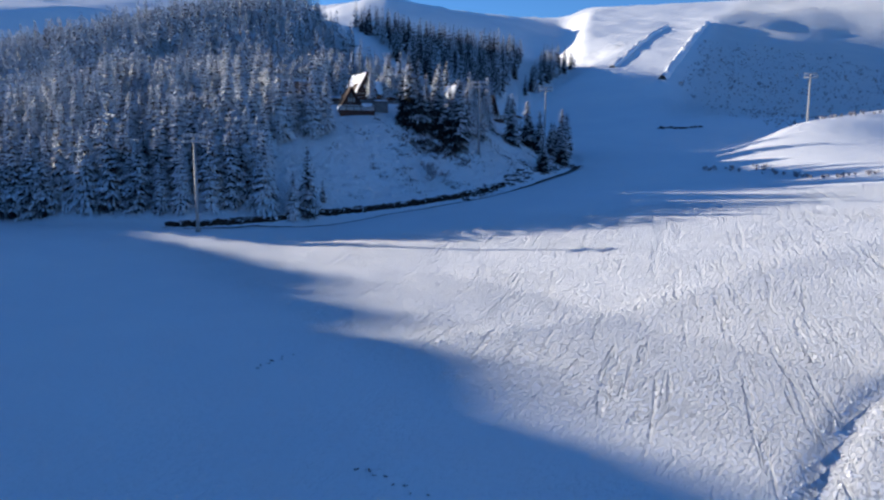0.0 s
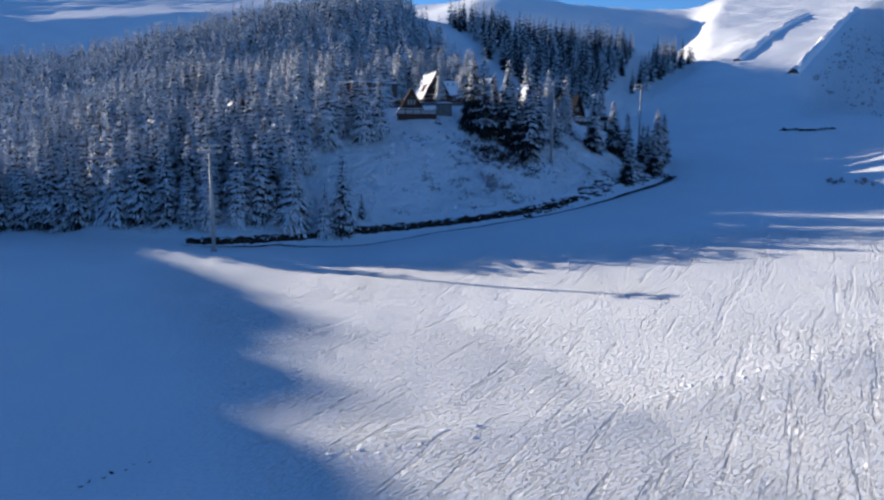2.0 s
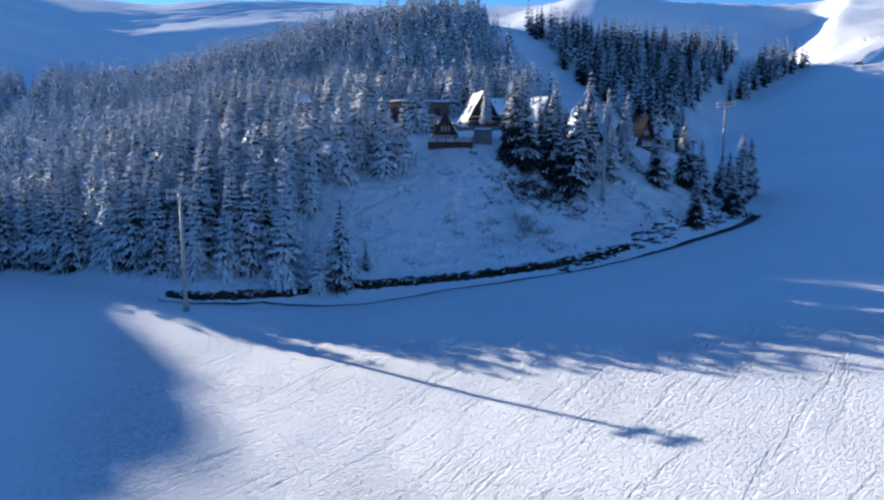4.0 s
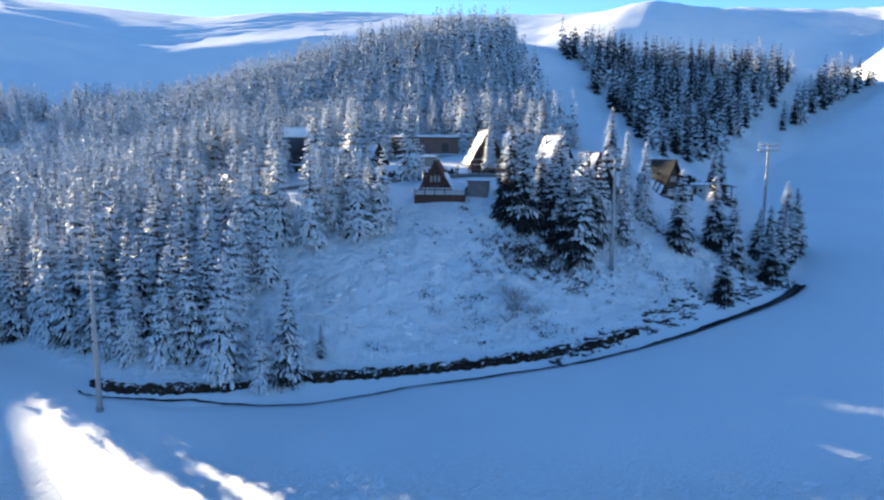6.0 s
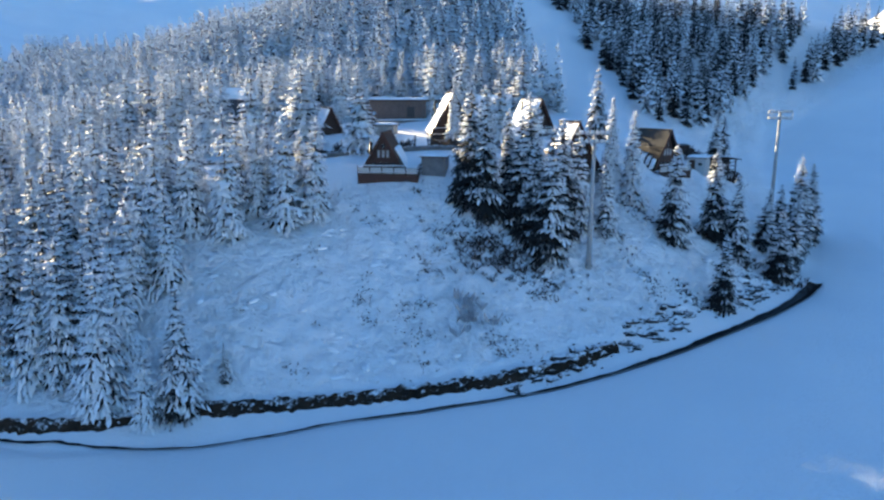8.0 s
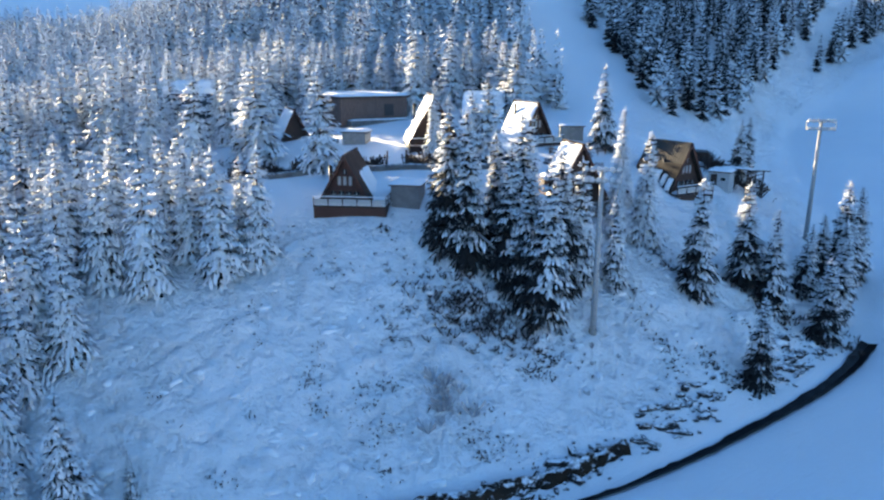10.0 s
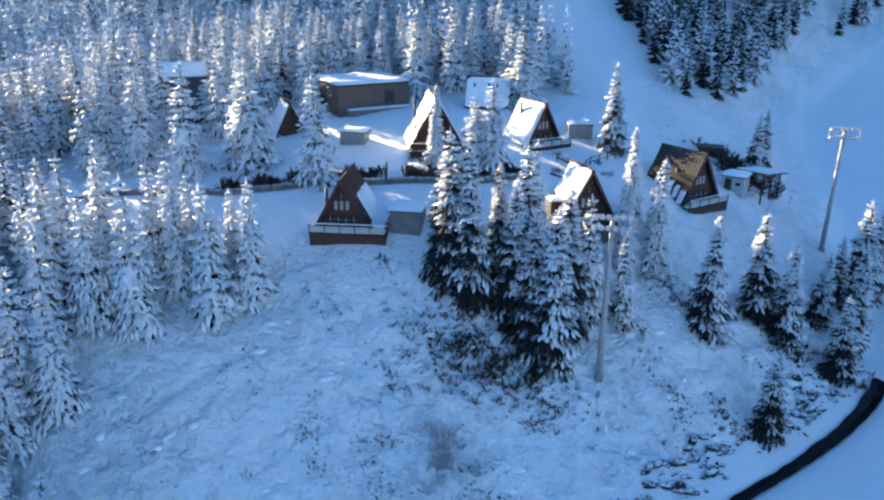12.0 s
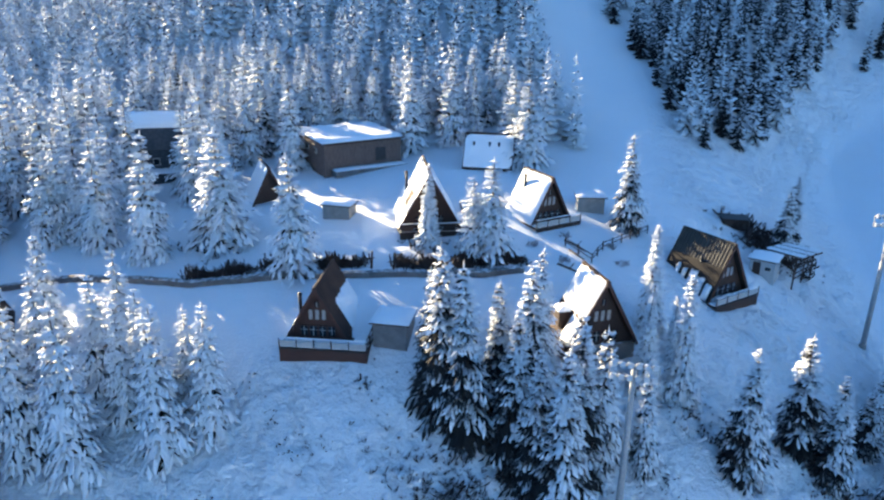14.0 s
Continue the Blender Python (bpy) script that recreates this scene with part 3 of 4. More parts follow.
for x, y, h in TERRACE:
    plant(rng.choice(FROSTED), x, y, h, rng.uniform(1.0, 1.2) + (0.25 if x > -20 else 0.0))
# a row added along the hill's foot, sized for its shade on the field
for k in range(14):
    plant(rng.choice(MIDDLING), -71 - 3.0 * k + rng.uniform(-0.6, 0.6), 131.2 + 0.206 * (3.0 * k - 11) + rng.uniform(-0.6, 1.6), rng.uniform(13.0, 15.6), rng.uniform(0.95, 1.15))
for x, y, h in SHADE_BELT:
    plant(rng.choice(FROSTED), x, y, h, rng.uniform(1.0, 1.15))
for x, y, h in BANK:
    plant(rng.choice(FROSTED), x, y, h, rng.uniform(1.0, 1.18))
for x, y, h in STREAMSIDE:
    plant(rng.choice(FROSTED if rng.random() < 0.4 else MIDDLING), x, y, h, rng.uniform(0.95, 1.12))


def lane(x, y):
    """The cleared ski run that cuts through the wood on the hill."""
    return 218 < y < 325 and -41 + 0.5 * (280 - y) < x < -23 + 0.6 * (280 - y)


def is_wood(x, y, d):
    """Whether trees grow at a place on the hill."""
    if d < (9 if y < 140 and x > -70 else 4) or lane(x, y):
        return False
    # the open strip that climbs behind the front wood, and a glade above the lodge
    if abs((x + 56) * 0.66 + (y - 161) * 0.75) < 4.5 and -98 < x < -50 or (x + 92) ** 2 + (y - 238) ** 2 < 55:
        return False
    if y < 215:
        if y < 160 and x > (-40 if y < 150 else -52):
            return False
        if y < 154:
            return True
        if x > -58 or (x > -75 and 156 < y < 171):
            return False
        # the yard in front of the dark house stays clear
        if abs((x + 71.5) * 0.71 + (y - 197.5) * 0.7) < 5 and (x + 71.5) * 0.7 - (y - 197.5) * 0.71 > -2:
            return False
        return (x + 71.5) ** 2 + (y - 197.5) ** 2 > 70
    if y < 219 and x > -60:
        return False
    return x < -41 + 0.5 * (280 - y)


count = 0
tries = 0
while count < 175 and tries < 20000:
    tries += 1
    x, y = rng.uniform(-95, -22), rng.uniform(118, 232)
    d = float(foot_distance(np.array([x]), np.array([y]))[0])
    if not is_wood(x, y, d):
        continue
    if any((x - a) ** 2 + (y - b) ** 2 < 3.3 ** 2 for a, b in planted):
        continue
    # heights set to shade the terrace but leave roof tops sunlit
    h = rng.uniform(9.0, 11.0) if x > -60 and 218 < y < 226 else rng.uniform(10.5, 14.8) if y < 150 else rng.uniform(9.5, 14.5) + (2.5 if x < -74 and 176 < y < 212 else 0)
    # a gap of young trees through which the sun reaches the terrace
    if y > 180 and abs((x + 28.6) * 0.371 + (y - 185.2) * 0.903) < 2.0:
        h = rng.uniform(5.0, 7.5)
    plant(rng.choice(FROSTED if rng.random() < (0.75 if y > 142 else 0.3) else MIDDLING), x, y, h, rng.uniform(0.92, 1.2))
    count += 1

# the far wood: too many to count
near_spots = list(planted)
KINDS = [conifer(12.0, r, 13, 7, f - 0.2, rng, False, 0.08, 0.14) for r, f in ((2.3, 0.68), (2.6, 0.58), (2.2, 0.42), (2.5, 0.7), (2.0, 0.02), (2.8, 0.5), (2.0, 0.64))]


def wood(name, label, spots):
    vs, ts, ws, base = [], [], [], 0
    for x, y, h, k in spots:
        v, t, w = KINDS[k]
        a = rng.uniform(-0.9, 0.9)
        # the trees along the foot of the hill are raised to shade the field
        s = (h + (2.5 if x < -60 and y < 146 else 0)) / 12.0
        r = np.array([[math.cos(a), -math.sin(a), 0], [math.sin(a), math.cos(a), 0], [0, 0, 1]]) * s
        vs.append(v @ r.T + (x, y, ground(x, y) - 0.2))
        ts.append(t + base)
        ws.append(w + rng.uniform(-0.06, 0.06))
        base += len(v)
    ob = new(name, crown_mesh(name, np.concatenate(vs), np.concatenate(ts), np.concatenate(ws)))
    return tagged(ob, label, "trees", kind="stuff")


def scatter(number, x0, x1, y0, y1, gap, test, kinds, low, high, seed, keep_off=()):
    r2 = random.Random(seed)
    cells, out, tries = {}, [], 0
    for a, b in keep_off:
        cells.setdefault((int(a // gap), int(b // gap)), []).append((a, b))
    while len(out) < number and tries < number * 14:
        tries += 1
        x, y = r2.uniform(x0, x1), r2.uniform(y0, y1)
        if not test(x, y):
            continue
        c = (int(x // gap), int(y // gap))
        if any((x - a) ** 2 + (y - b) ** 2 < gap * gap for i in (-1, 0, 1) for j in (-1, 0, 1) for a, b in cells.get((c[0] + i, c[1] + j), ())):
            continue
        cells.setdefault(c, []).append((x, y))
        out.append((x, y, r2.uniform(low, high), r2.choice(kinds)))
    return out


def hill_test(x, y):
    d = float(foot_distance(np.array([x]), np.array([y]))[0])
    if not is_wood(x, y, d):
        return False
    return y < 338 - 0.0011 * (x + 60) ** 2 and x > -135 - max(0, y - 164) * 0.85


def band_test(x, y):
    """The dark wood on the far side of the run."""
    right = -23 + 0.6 * (280 - y)
    if x < right + 1 or y > 333 + 0.66 * x or x > 10 + 0.42 * (y - 241):
        return False
    return not 24 < x - 0.25 * (y - 290) < 31


wood("spruce_wood", "dense hillside spruce wood white with hoarfrost", scatter(1650, -265, -5, 118, 340, 3.05, hill_test, (0, 1, 1, 3, 2, 5, 6), 7.5, 14.5, 11, near_spots))
wood("spruce_wood", "frosted spruces on the far side of the hollow", scatter(90, -262, -192, 205, 275, 3.2, lambda x, y: abs((x + 226) * 0.75 + (y - 240) * 0.66) < 11 + 4 * math.sin(x * 0.3), (0, 1, 2), 9, 13, 13))
wood("spruce_wood", "dark spruce wood beside the ski run", scatter(430, -60, 80, 230, 395, 3.0, band_test, (2, 4, 4), 9, 13, 12))


# ---- floodlight masts ----
def floodlight_mast(x, y, z=None, turn=0.0, h=15.3, copy_of=None):
    if copy_of:
        return copy_thing(copy_of, pose(x, y, ground(x, y) if z is None else z, 0, 0, turn))
    mast = thing("floodlight_mast", x, y, z, turn, "tall grey steel floodlight mast standing in the snow", "floodlight", "floodlight masts of the ski run")
    rod_part("pole", (0, 0, -0.5), (0, 0, h - 0.2), 0.3, 0.19, GALVANISED, mast, "", 12)
    rod_part("base_collar", (0, 0, -0.3), (0, 0, 0.35), 0.42, 0.38, CONCRETE, mast, "", 12)
    for zz in (h - 1.1, h - 0.15):
        box_part("crossbar", (3.3, 0.14, 0.14), (0, -0.12, zz), LAMP_SHELL, mast)
        for k in range(6):
            xx = -1.4 + 0.56 * k
            lamp = box_part("lamp", (0.42, 0.3, 0.38), (xx, -0.36, zz + 0.05), LAMP_SHELL, mast, "", (-28, 0, 0), 0.04)
            box_part("lamp_glass", (0.36, 0.02, 0.31), (0, -0.162, 0), LAMP_GLASS, lamp, "pale front glass", (0, 0, 0), 0.004)
            box_part("rime", (0.34, 0.22, 0.06 + 0.03 * (k % 2)), (0, 0.0, 0.205), SMOOTH_SNOW, lamp, "white rime on the lamp", (0, 0, 0), 0.06)
    for xx in (-1.68, 1.68):
        box_part("side_strut", (0.09, 0.09, 1.2), (xx, -0.12, h - 0.7), GALVANISED, mast)
    for k in range(14):
        box_part("rung", (0.36, 0.04, 0.04), (0, 0.24, 1.2 + k * 0.95), GALVANISED, mast, "", (0, 0, 0), 0.0)
    return mast


mast = floodlight_mast(-39.0, 114.0, 1.7, 12)
floodlight_mast(7.9, 158.6, None, 10, copy_of=mast)
floodlight_mast(27.6, 197.0, None, 8, copy_of=mast)
floodlight_mast(97.0, 194.3, None, 0, copy_of=mast)


# ---- A-frame cabins ----
def a_frame(x, y, z, facing, width, length, height, skirt, label, roof=SHINGLE, wall=TIMBER, snow=(), deck=(1.8, 0.0, 1.2), rail=WHITE_WOOD, windows=True, chimney=None, trim=TIMBER_RED, seams=0):
    """A cabin whose roof reaches the ground; it looks along its own -y. deck: depth in front, extra width on its left, on its right."""
    cabin = thing("a_frame_cabin", x, y, z, facing, label, "cabin", "cabins on the terrace")
    hw = width / 2
    slope = math.hypot(hw, height)
    depth, extra_l, extra_r = deck
    over = 0.5
    # plinth and deck
    x0, x1 = -hw - extra_l, hw + extra_r
    box_part("plinth", (width - 0.1, length - 0.1, skirt + 3.0), (0, length / 2, skirt / 2 - 1.5), STONE_WALL, cabin)
    if depth:
        box_part("deck", (x1 - x0, depth, 0.16), ((x0 + x1) / 2, -depth / 2 - 0.003, skirt - 0.02), TIMBER, cabin, "snowy timber deck")
        box_part("deck_skirt", (x1 - x0 - 0.1, 0.12, skirt + 1.0), ((x0 + x1) / 2, -depth + 0.1, skirt / 2 - 0.62), wall, cabin)
        if extra_r > 0.3:
            box_part("deck", (extra_r, length * 0.8, 0.16), (hw + extra_r / 2, length * 0.4, skirt - 0.02), TIMBER, cabin, "snowy side deck")
            box_part("deck_skirt", (0.12, length * 0.8 + depth - 0.2, skirt + 1.0), (x1 - 0.1, length * 0.4 - depth / 2, skirt / 2 - 0.62), wall, cabin)
        n = max(4, int((x1 - x0) / 1.4))
        for k in range(n + 1):
            px = x0 + 0.08 + (x1 - x0 - 0.16) * k / n
            box_part("rail_post", (0.1, 0.1, 1.0), (px, -depth + 0.08, skirt + 0.55), TIMBER, cabin)
            if k < n:
                w = (x1 - x0 - 0.16) / n - 0.16
                box_part("rail_panel", (w, 0.04, 0.62), (px + w / 2 + 0.08, -depth + 0.08, skirt + 0.5), rail, cabin, "pale balustrade panel")
        box_part("handrail", (x1 - x0, 0.14, 0.08), ((x0 + x1) / 2, -depth + 0.08, skirt + 1.08), SMOOTH_SNOW, cabin, "snow-topped handrail")
        box_part("deck_snow", (x1 - x0 - 0.3, depth - 0.4, 0.12), ((x0 + x1) / 2, -depth / 2 + 0.02, skirt + 0.11), SMOOTH_SNOW, cabin, "snow lying on the deck", (0, 0, 0), 0.05)
        if extra_r > 0.8:
            run = length * 0.8
            box_part("deck_snow", (extra_r - 0.5, run - 0.2, 0.14), (hw + extra_r / 2 + 0.12, run / 2, skirt + 0.12), SMOOTH_SNOW, cabin, "snow lying on the side deck", (0, 0, 0), 0.06)
            for k in range(1, 6):
                box_part("rail_post", (0.1, 0.1, 1.0), (x1 - 0.08, -depth + 0.08 + (run + depth - 0.16) * k / 5, skirt + 0.55), TIMBER, cabin)
            for up in (0.55, 1.08):
                box_part("side_rail", (0.1, run + depth - 0.2, 0.08), (x1 - 0.08, (run - depth) / 2 + 0.1, skirt + up), TIMBER, cabin)
    # gables
    for name, yy in (("front_wall", 0.35), ("back_wall", length - 0.45)):
        prism_part(name, [(-hw + 0.2, skirt), (hw - 0.2, skirt), (0, skirt + height - 0.35)], 0.14, wall, cabin, "", pose(0, yy, 0))
    # roof slabs
    for side, name in ((-1, "roof_slope"), (1, "roof_slope")):
        axis = Vector((-side * hw, 0, height)).normalized()
        normal = Vector((side * height, 0, hw)).normalized()
        basis = Matrix((axis, Vector((0, 1, 0)), axis.cross(Vector((0, 1, 0))))).transposed()
        if basis.col[2].dot(normal) < 0:
            basis = Matrix((axis, Vector((0, -1, 0)), normal)).transposed()
        frame4 = Matrix.Translation((side * hw / 2, length / 2, skirt + height / 2)) @ basis.to_4x4()
        bm = bmesh.new()
        add_box(bm, (slope + 0.35, length + over, 0.18), None, 0.03)
        slab = part(name, bm, roof, cabin)
        slab.matrix_basis = frame4
        for k in range(seams):
            sb = bmesh.new()
            add_box(sb, (slope + 0.3, 0.06, 0.07), None, 0.0)
            seam = part("seam", sb, roof, slab)
            seam.matrix_basis = pose(0, (k / (seams - 1) - 0.5) * (length + over - 0.3), 0.12)
        board = bmesh.new()
        add_box(board, (slope + 0.3, 0.06, 0.3), None, 0.01)
        fascia = part("barge_board", board, TIMBER_RED, slab)
        fy = -(length + over) / 2 - 0.031
        if (basis @ Vector((0, 1, 0))).y < 0:
            fy = -fy
        fascia.matrix_basis = pose(0.0, fy, -0.04)
        for s, lo, hi, y0, y1, thick in snow:
            if s == side:
                snow_slab(slab, slope, length + over, lo, hi, y0, y1, thick, (basis @ Vector((0, 1, 0))).y)
    box_part("ridge_cap", (0.32, length + over, 0.1), (0, length / 2, skirt + height + 0.1), roof, cabin)
    if windows:
        rows = ((0.1, 4, 0.6, 0.95), (0.42, 3, 0.36, 0.95), (0.66, 1, 0.4, 0.5))
        for lift, n, w, hh in rows:
            zc = skirt + height * lift + hh / 2 - 0.2
            for k in range(n):
                xc = (k - (n - 1) / 2) * (w + 0.24)
                if abs(xc) + w / 2 > hw * (1 - (zc + hh / 2 - skirt) / height) - 0.02:
                    continue
                win = box_part("window", (w + 0.16, 0.08, hh + 0.16), (xc, 0.32, zc), trim, cabin, "small-paned window", (0, 0, 0), 0.015)
                box_part("pane", (w, 0.03, hh), (0, -0.04, 0), PALE_PANE if n == 3 else GLASS, win, "pale window pane" if n == 3 else "", (0, 0, 0), 0.0)
                box_part("glazing_bar", (0.05, 0.03, hh), (0, -0.062, 0), PALE_PANEL, win, "", (0, 0, 0), 0.0)
                if n == 4:
                    box_part("glazing_bar", (w, 0.03, 0.05), (0, -0.066, 0.12), PALE_PANEL, win, "", (0, 0, 0), 0.0)
    if chimney:
        cx, cy, top = chimney
        pipe = rod_part("chimney", (cx, cy, skirt + height * (1 - abs(cx) / hw) - 0.5), (cx, cy, top), 0.17, 0.17, DARK_METAL, cabin, "dark stove pipe", 10)
        rod_part("cowl", (0, 0, (top - (skirt + height * (1 - abs(cx) / hw) - 0.5)) / 2), (0, 0, (top - (skirt + height * (1 - abs(cx) / hw) - 0.5)) / 2 + 0.16), 0.26, 0.05, DARK_METAL, pipe, "", 10)
    return cabin


def snow_slab(slab, slope, run, lo, hi, y0, y1, thick, sign):
    """Snow on a roof slope, from lo to hi up the slope and from y0 to y1 along it (0 to 1), with an uneven edge."""
    r3 = random.Random(int(lo * 97 + hi * 31 + y0 * 13 + slope * 7))
    nu, nv = 14, 14
    bm = bmesh.new()
    grid = []
    for a in range(nu + 1):
        row = []
        for b in range(nv + 1):
            u, v = a / nu, b / nv
            uu = lo + (hi - lo) * u + (r3.uniform(-0.03, 0.03) if lo > 0.01 or u > 0.5 else 0)
            vv = y0 + (y1 - y0) * v
            edge = min(u, 1 - u, v, 1 - v)
            lift = 0.095 + thick * min(1.0, edge * 5) ** 0.5 * r3.uniform(0.8, 1.1)
            row.append(bm.verts.new(((uu - 0.5) * slope, (vv - 0.5) * run * (1 if sign > 0 else -1), lift if edge > 0 else 0.06)))
        grid.append(row)
    for a in range(nu):
        for b in range(nv):
            bm.faces.new((grid[a][b], grid[a + 1][b], grid[a + 1][b + 1], grid[a][b + 1]))
    part("roof_snow", bm, SMOOTH_SNOW, slab, "white snow lying on the roof slope", True)


def snow_cap(parent, w, l, z, thick=0.3, seed=1):
    """A soft blanket of snow on a flat or slightly tilted roof, centred on the parent."""
    r3 = random.Random(seed)
    bm = bmesh.new()
    nu, nv = max(6, int(w / 0.6)), max(6, int(l / 0.6))
    rows = []
    for a in range(nu + 1):
        row = []
        for b in range(nv + 1):
            u, v = a / nu, b / nv
            edge = min(u * w, (1 - u) * w, v * l, (1 - v) * l)
            lift = thick * min(1.0, 0.25 + edge / 0.7) * r3.uniform(0.85, 1.08)
            row.append(bm.verts.new(((u - 0.5) * w, (v - 0.5) * l, z + (lift if edge > 0 else 0.0))))
        rows.append(row)
    for a in range(nu):
        for b in range(nv):
            bm.faces.new((rows[a][b], rows[a + 1][b], rows[a + 1][b + 1], rows[a][b + 1]))
    return part("roof_snow", bm, SMOOTH_SNOW, parent, "white snow lying on the roof", True)


def facing_of(dx, dy):
    """The turn about z that lets a thing's own -y point along (dx, dy)."""
    return math.degrees(math.atan2(dx, -dy))


# cabin at the edge of the terrace
a_frame(-20.2, 162.2, 21.7, facing_of(0.3, -0.955), 5.8, 6.6, 5.1, 1.15, "red-brown timber A-frame cabin with a pale-panelled deck and half-bare roof", SHINGLE, TIMBER_RED,
        [(1, 0.0, 0.62, 0.3, 1.0, 0.22), (-1, 0.0, 0.25, 0.1, 1.0, 0.15)], (1.9, 0.15, 2.0), PALE_PANEL, True, (-1.9, 1.6, 4.9), TIMBER_RED)
# cabin behind it, half hidden by a slim spruce
a_frame(-19.05, 184.1, 26.3, facing_of(0.5, -0.87), 7.1, 8.6, 6.3, 0.6, "brown timber A-frame cabin with thick snow on its roof", SHINGLE, TIMBER,
        [(-1, 0.0, 0.3, 0.0, 1.0, 0.24), (-1, 0.58, 1.0, 0.0, 1.0, 0.26), (-1, 0.26, 0.62, 0.5, 1.0, 0.22), (-1, 0.27, 0.6, 0.0, 0.18, 0.2), (1, 0.0, 0.9, 0.0, 1.0, 0.2)], (1.6, 0.0, 0.9), TIMBER, True, (-2.2, 6.4, 5.6))
# cabin with the bright snowy roof and chimney
a_frame(-7.1, 191.6, 26.4, facing_of(0.79, -0.61), 5.6, 5.3, 5.3, 0.6, "brown timber A-frame cabin with a sunlit snow-white roof", SHINGLE, TIMBER,
        [(-1, 0.0, 1.0, 0.0, 1.0, 0.28), (1, 0.0, 0.9, 0.0, 1.0, 0.2)], (1.5, 0.2, 0.6), PALE_PANEL, True, (-1.2, 3.6, 5.6))
# small cabin between the trees
small = a_frame(3.5, 171.0, 22.75, facing_of(0.63, -0.78), 6.8, 4.4, 6.2, 0.4, "small dark A-frame cabin with snow sliding off its roof", SHINGLE, TIMBER,
        [(-1, 0.45, 1.0, 0.0, 1.0, 0.26), (-1, 0.05, 0.42, 0.0, 0.42, 0.16), (1, 0.0, 0.9, 0.1, 1.0, 0.2)], (0, 0, 0), TIMBER, True)
dormer = box_part("dormer", (1.7, 1.7, 1.5), (-2.35, 3.1, 2.3), TIMBER, small)
snow_cap(dormer, 1.8, 1.8, 0.75, 0.3, 4)
# cabin with the bare tin roof
tin = a_frame(13.0, 189.5, 20.7, facing_of(0.82, -0.57), 6.6, 6.4, 5.9, 1.4, "dark A-frame cabin with a weathered brown tin roof and a deck", ROOF_TIN, TIMBER,
        [(-1, 0.03, 0.3, 0.04, 0.16, 0.34), (-1, 0.12, 0.36, 0.2, 0.3, 0.34), (-1, 0.16, 0.42, 0.36, 0.5, 0.34), (-1, 0.2, 0.4, 0.56, 0.63, 0.34), (-1, 0.22, 0.44, 0.7, 0.77, 0.34), (1, 0.0, 0.8, 0.0, 1.0, 0.15)],
        (1.4, 0.1, 0.2), PALE_PANEL, True, (-1.5, 2.6, 5.2), TIMBER_RED, 17)
skirt_roof = [c for c in tin.children if c.name.startswith("roof_slope")][0]
# shade on the lower slope, laid on as a dark sheet
box_part("lower_roof_shade", (3.9, 6.86, 0.04), (-1.35, 0, 0.175), SHADE_SHEET, skirt_roof, "dark sheet standing for the shade on the lower half of the slope", (0, 0, 0), 0.005)
# cabin deeper in the trees
a_frame(-43.2, 187.3, 25.4, facing_of(0.75, -0.66), 5.0, 5.0, 4.9, 0.3, "brown A-frame cabin with a snow-covered roof among trees", SHINGLE, TIMBER,
        [(-1, 0.0, 1.0, 0.0, 1.0, 0.28), (1, 0.0, 1.0, 0.0, 1.0, 0.25)], (0, 0, 0), TIMBER, False)
a_frame(-52.0, 152.6, 19.6, facing_of(0.75, -0.66), 5.2, 5.6, 5.4, 0.4, "small dark A-frame cabin half hidden by frosted trees", SHINGLE, TIMBER,
        [(-1, 0.0, 1.0, 0.0, 1.0, 0.28)], (0, 0, 0), TIMBER, False)


# ---- flat-roofed buildings and huts ----
def hut(name, x, y, turn, w, l, h, wall, label, category="hut", z=None, door=True):
    ob = thing(name, x, y, z, turn, label, category)
    box_part("shell", (w, l, h + 0.8), (0, 0, h / 2 - 0.4), wall, ob, "", (0, 0, 0), 0.03)
    roof = box_part("roof", (w + 0.5, l + 0.5, 0.14), (0, 0, h + 0.075), TIMBER, ob, "", (0, 0, 0), 0.02)
    snow_cap(roof, w + 0.5, l + 0.5, 0.075, 0.3, int(w * 10 + l))
    if door:
        box_part("door", (0.85, 0.06, min(1.9, h - 0.25)), (-w * 0.22, -l / 2 - 0.02, min(1.9, h - 0.25) / 2), TIMBER, ob, "dark wooden door")
        win = box_part("window", (0.8, 0.06, 0.6), (w * 0.22, -l / 2 - 0.02, h * 0.58), WHITE_WOOD, ob)
        box_part("pane", (0.66, 0.03, 0.46), (0, -0.03, 0), GLASS, win, "", (0, 0, 0), 0.0)
    return ob


hut("shed_annex", -14.2, 165.6, 13, 3.1, 3.4, 1.8, GREY_WALL, "small grey flat-roofed shed under snow beside the cabin", door=False)
hut("utility_hut", -4.0, 198.4, 20, 3.2, 2.4, 1.7, CONCRETE, "small pale utility hut beside the snowy cabin", door=False)
hut("utility_hut", -31.4, 184.9, 10, 3.4, 2.4, 1.5, CONCRETE, "low grey utility hut standing in the snow", door=False)
hut("garden_hut", 16.6, 200.3, -12, 2.8, 2.8, 2.1, PALE_PANEL, "small grey hut with a snowy roof beside the tin-roofed cabin")

# long flat-roofed building
lodge = thing("flat_roofed_lodge", -41.7, 205.0, 29.0, 52, "low brown timber lodge with a sunlit snowy flat roof", "building")
box_part("shell", (11.8, 11.2, 6.0), (0, 0, -0.15), LODGE_WOOD, lodge)
lodge_roof = box_part("roof", (12.6, 12.0, 0.3), (0, 0, 3.0), TIMBER, lodge)
snow_cap(lodge_roof, 12.6, 12.0, 0.15, 0.4, 5)
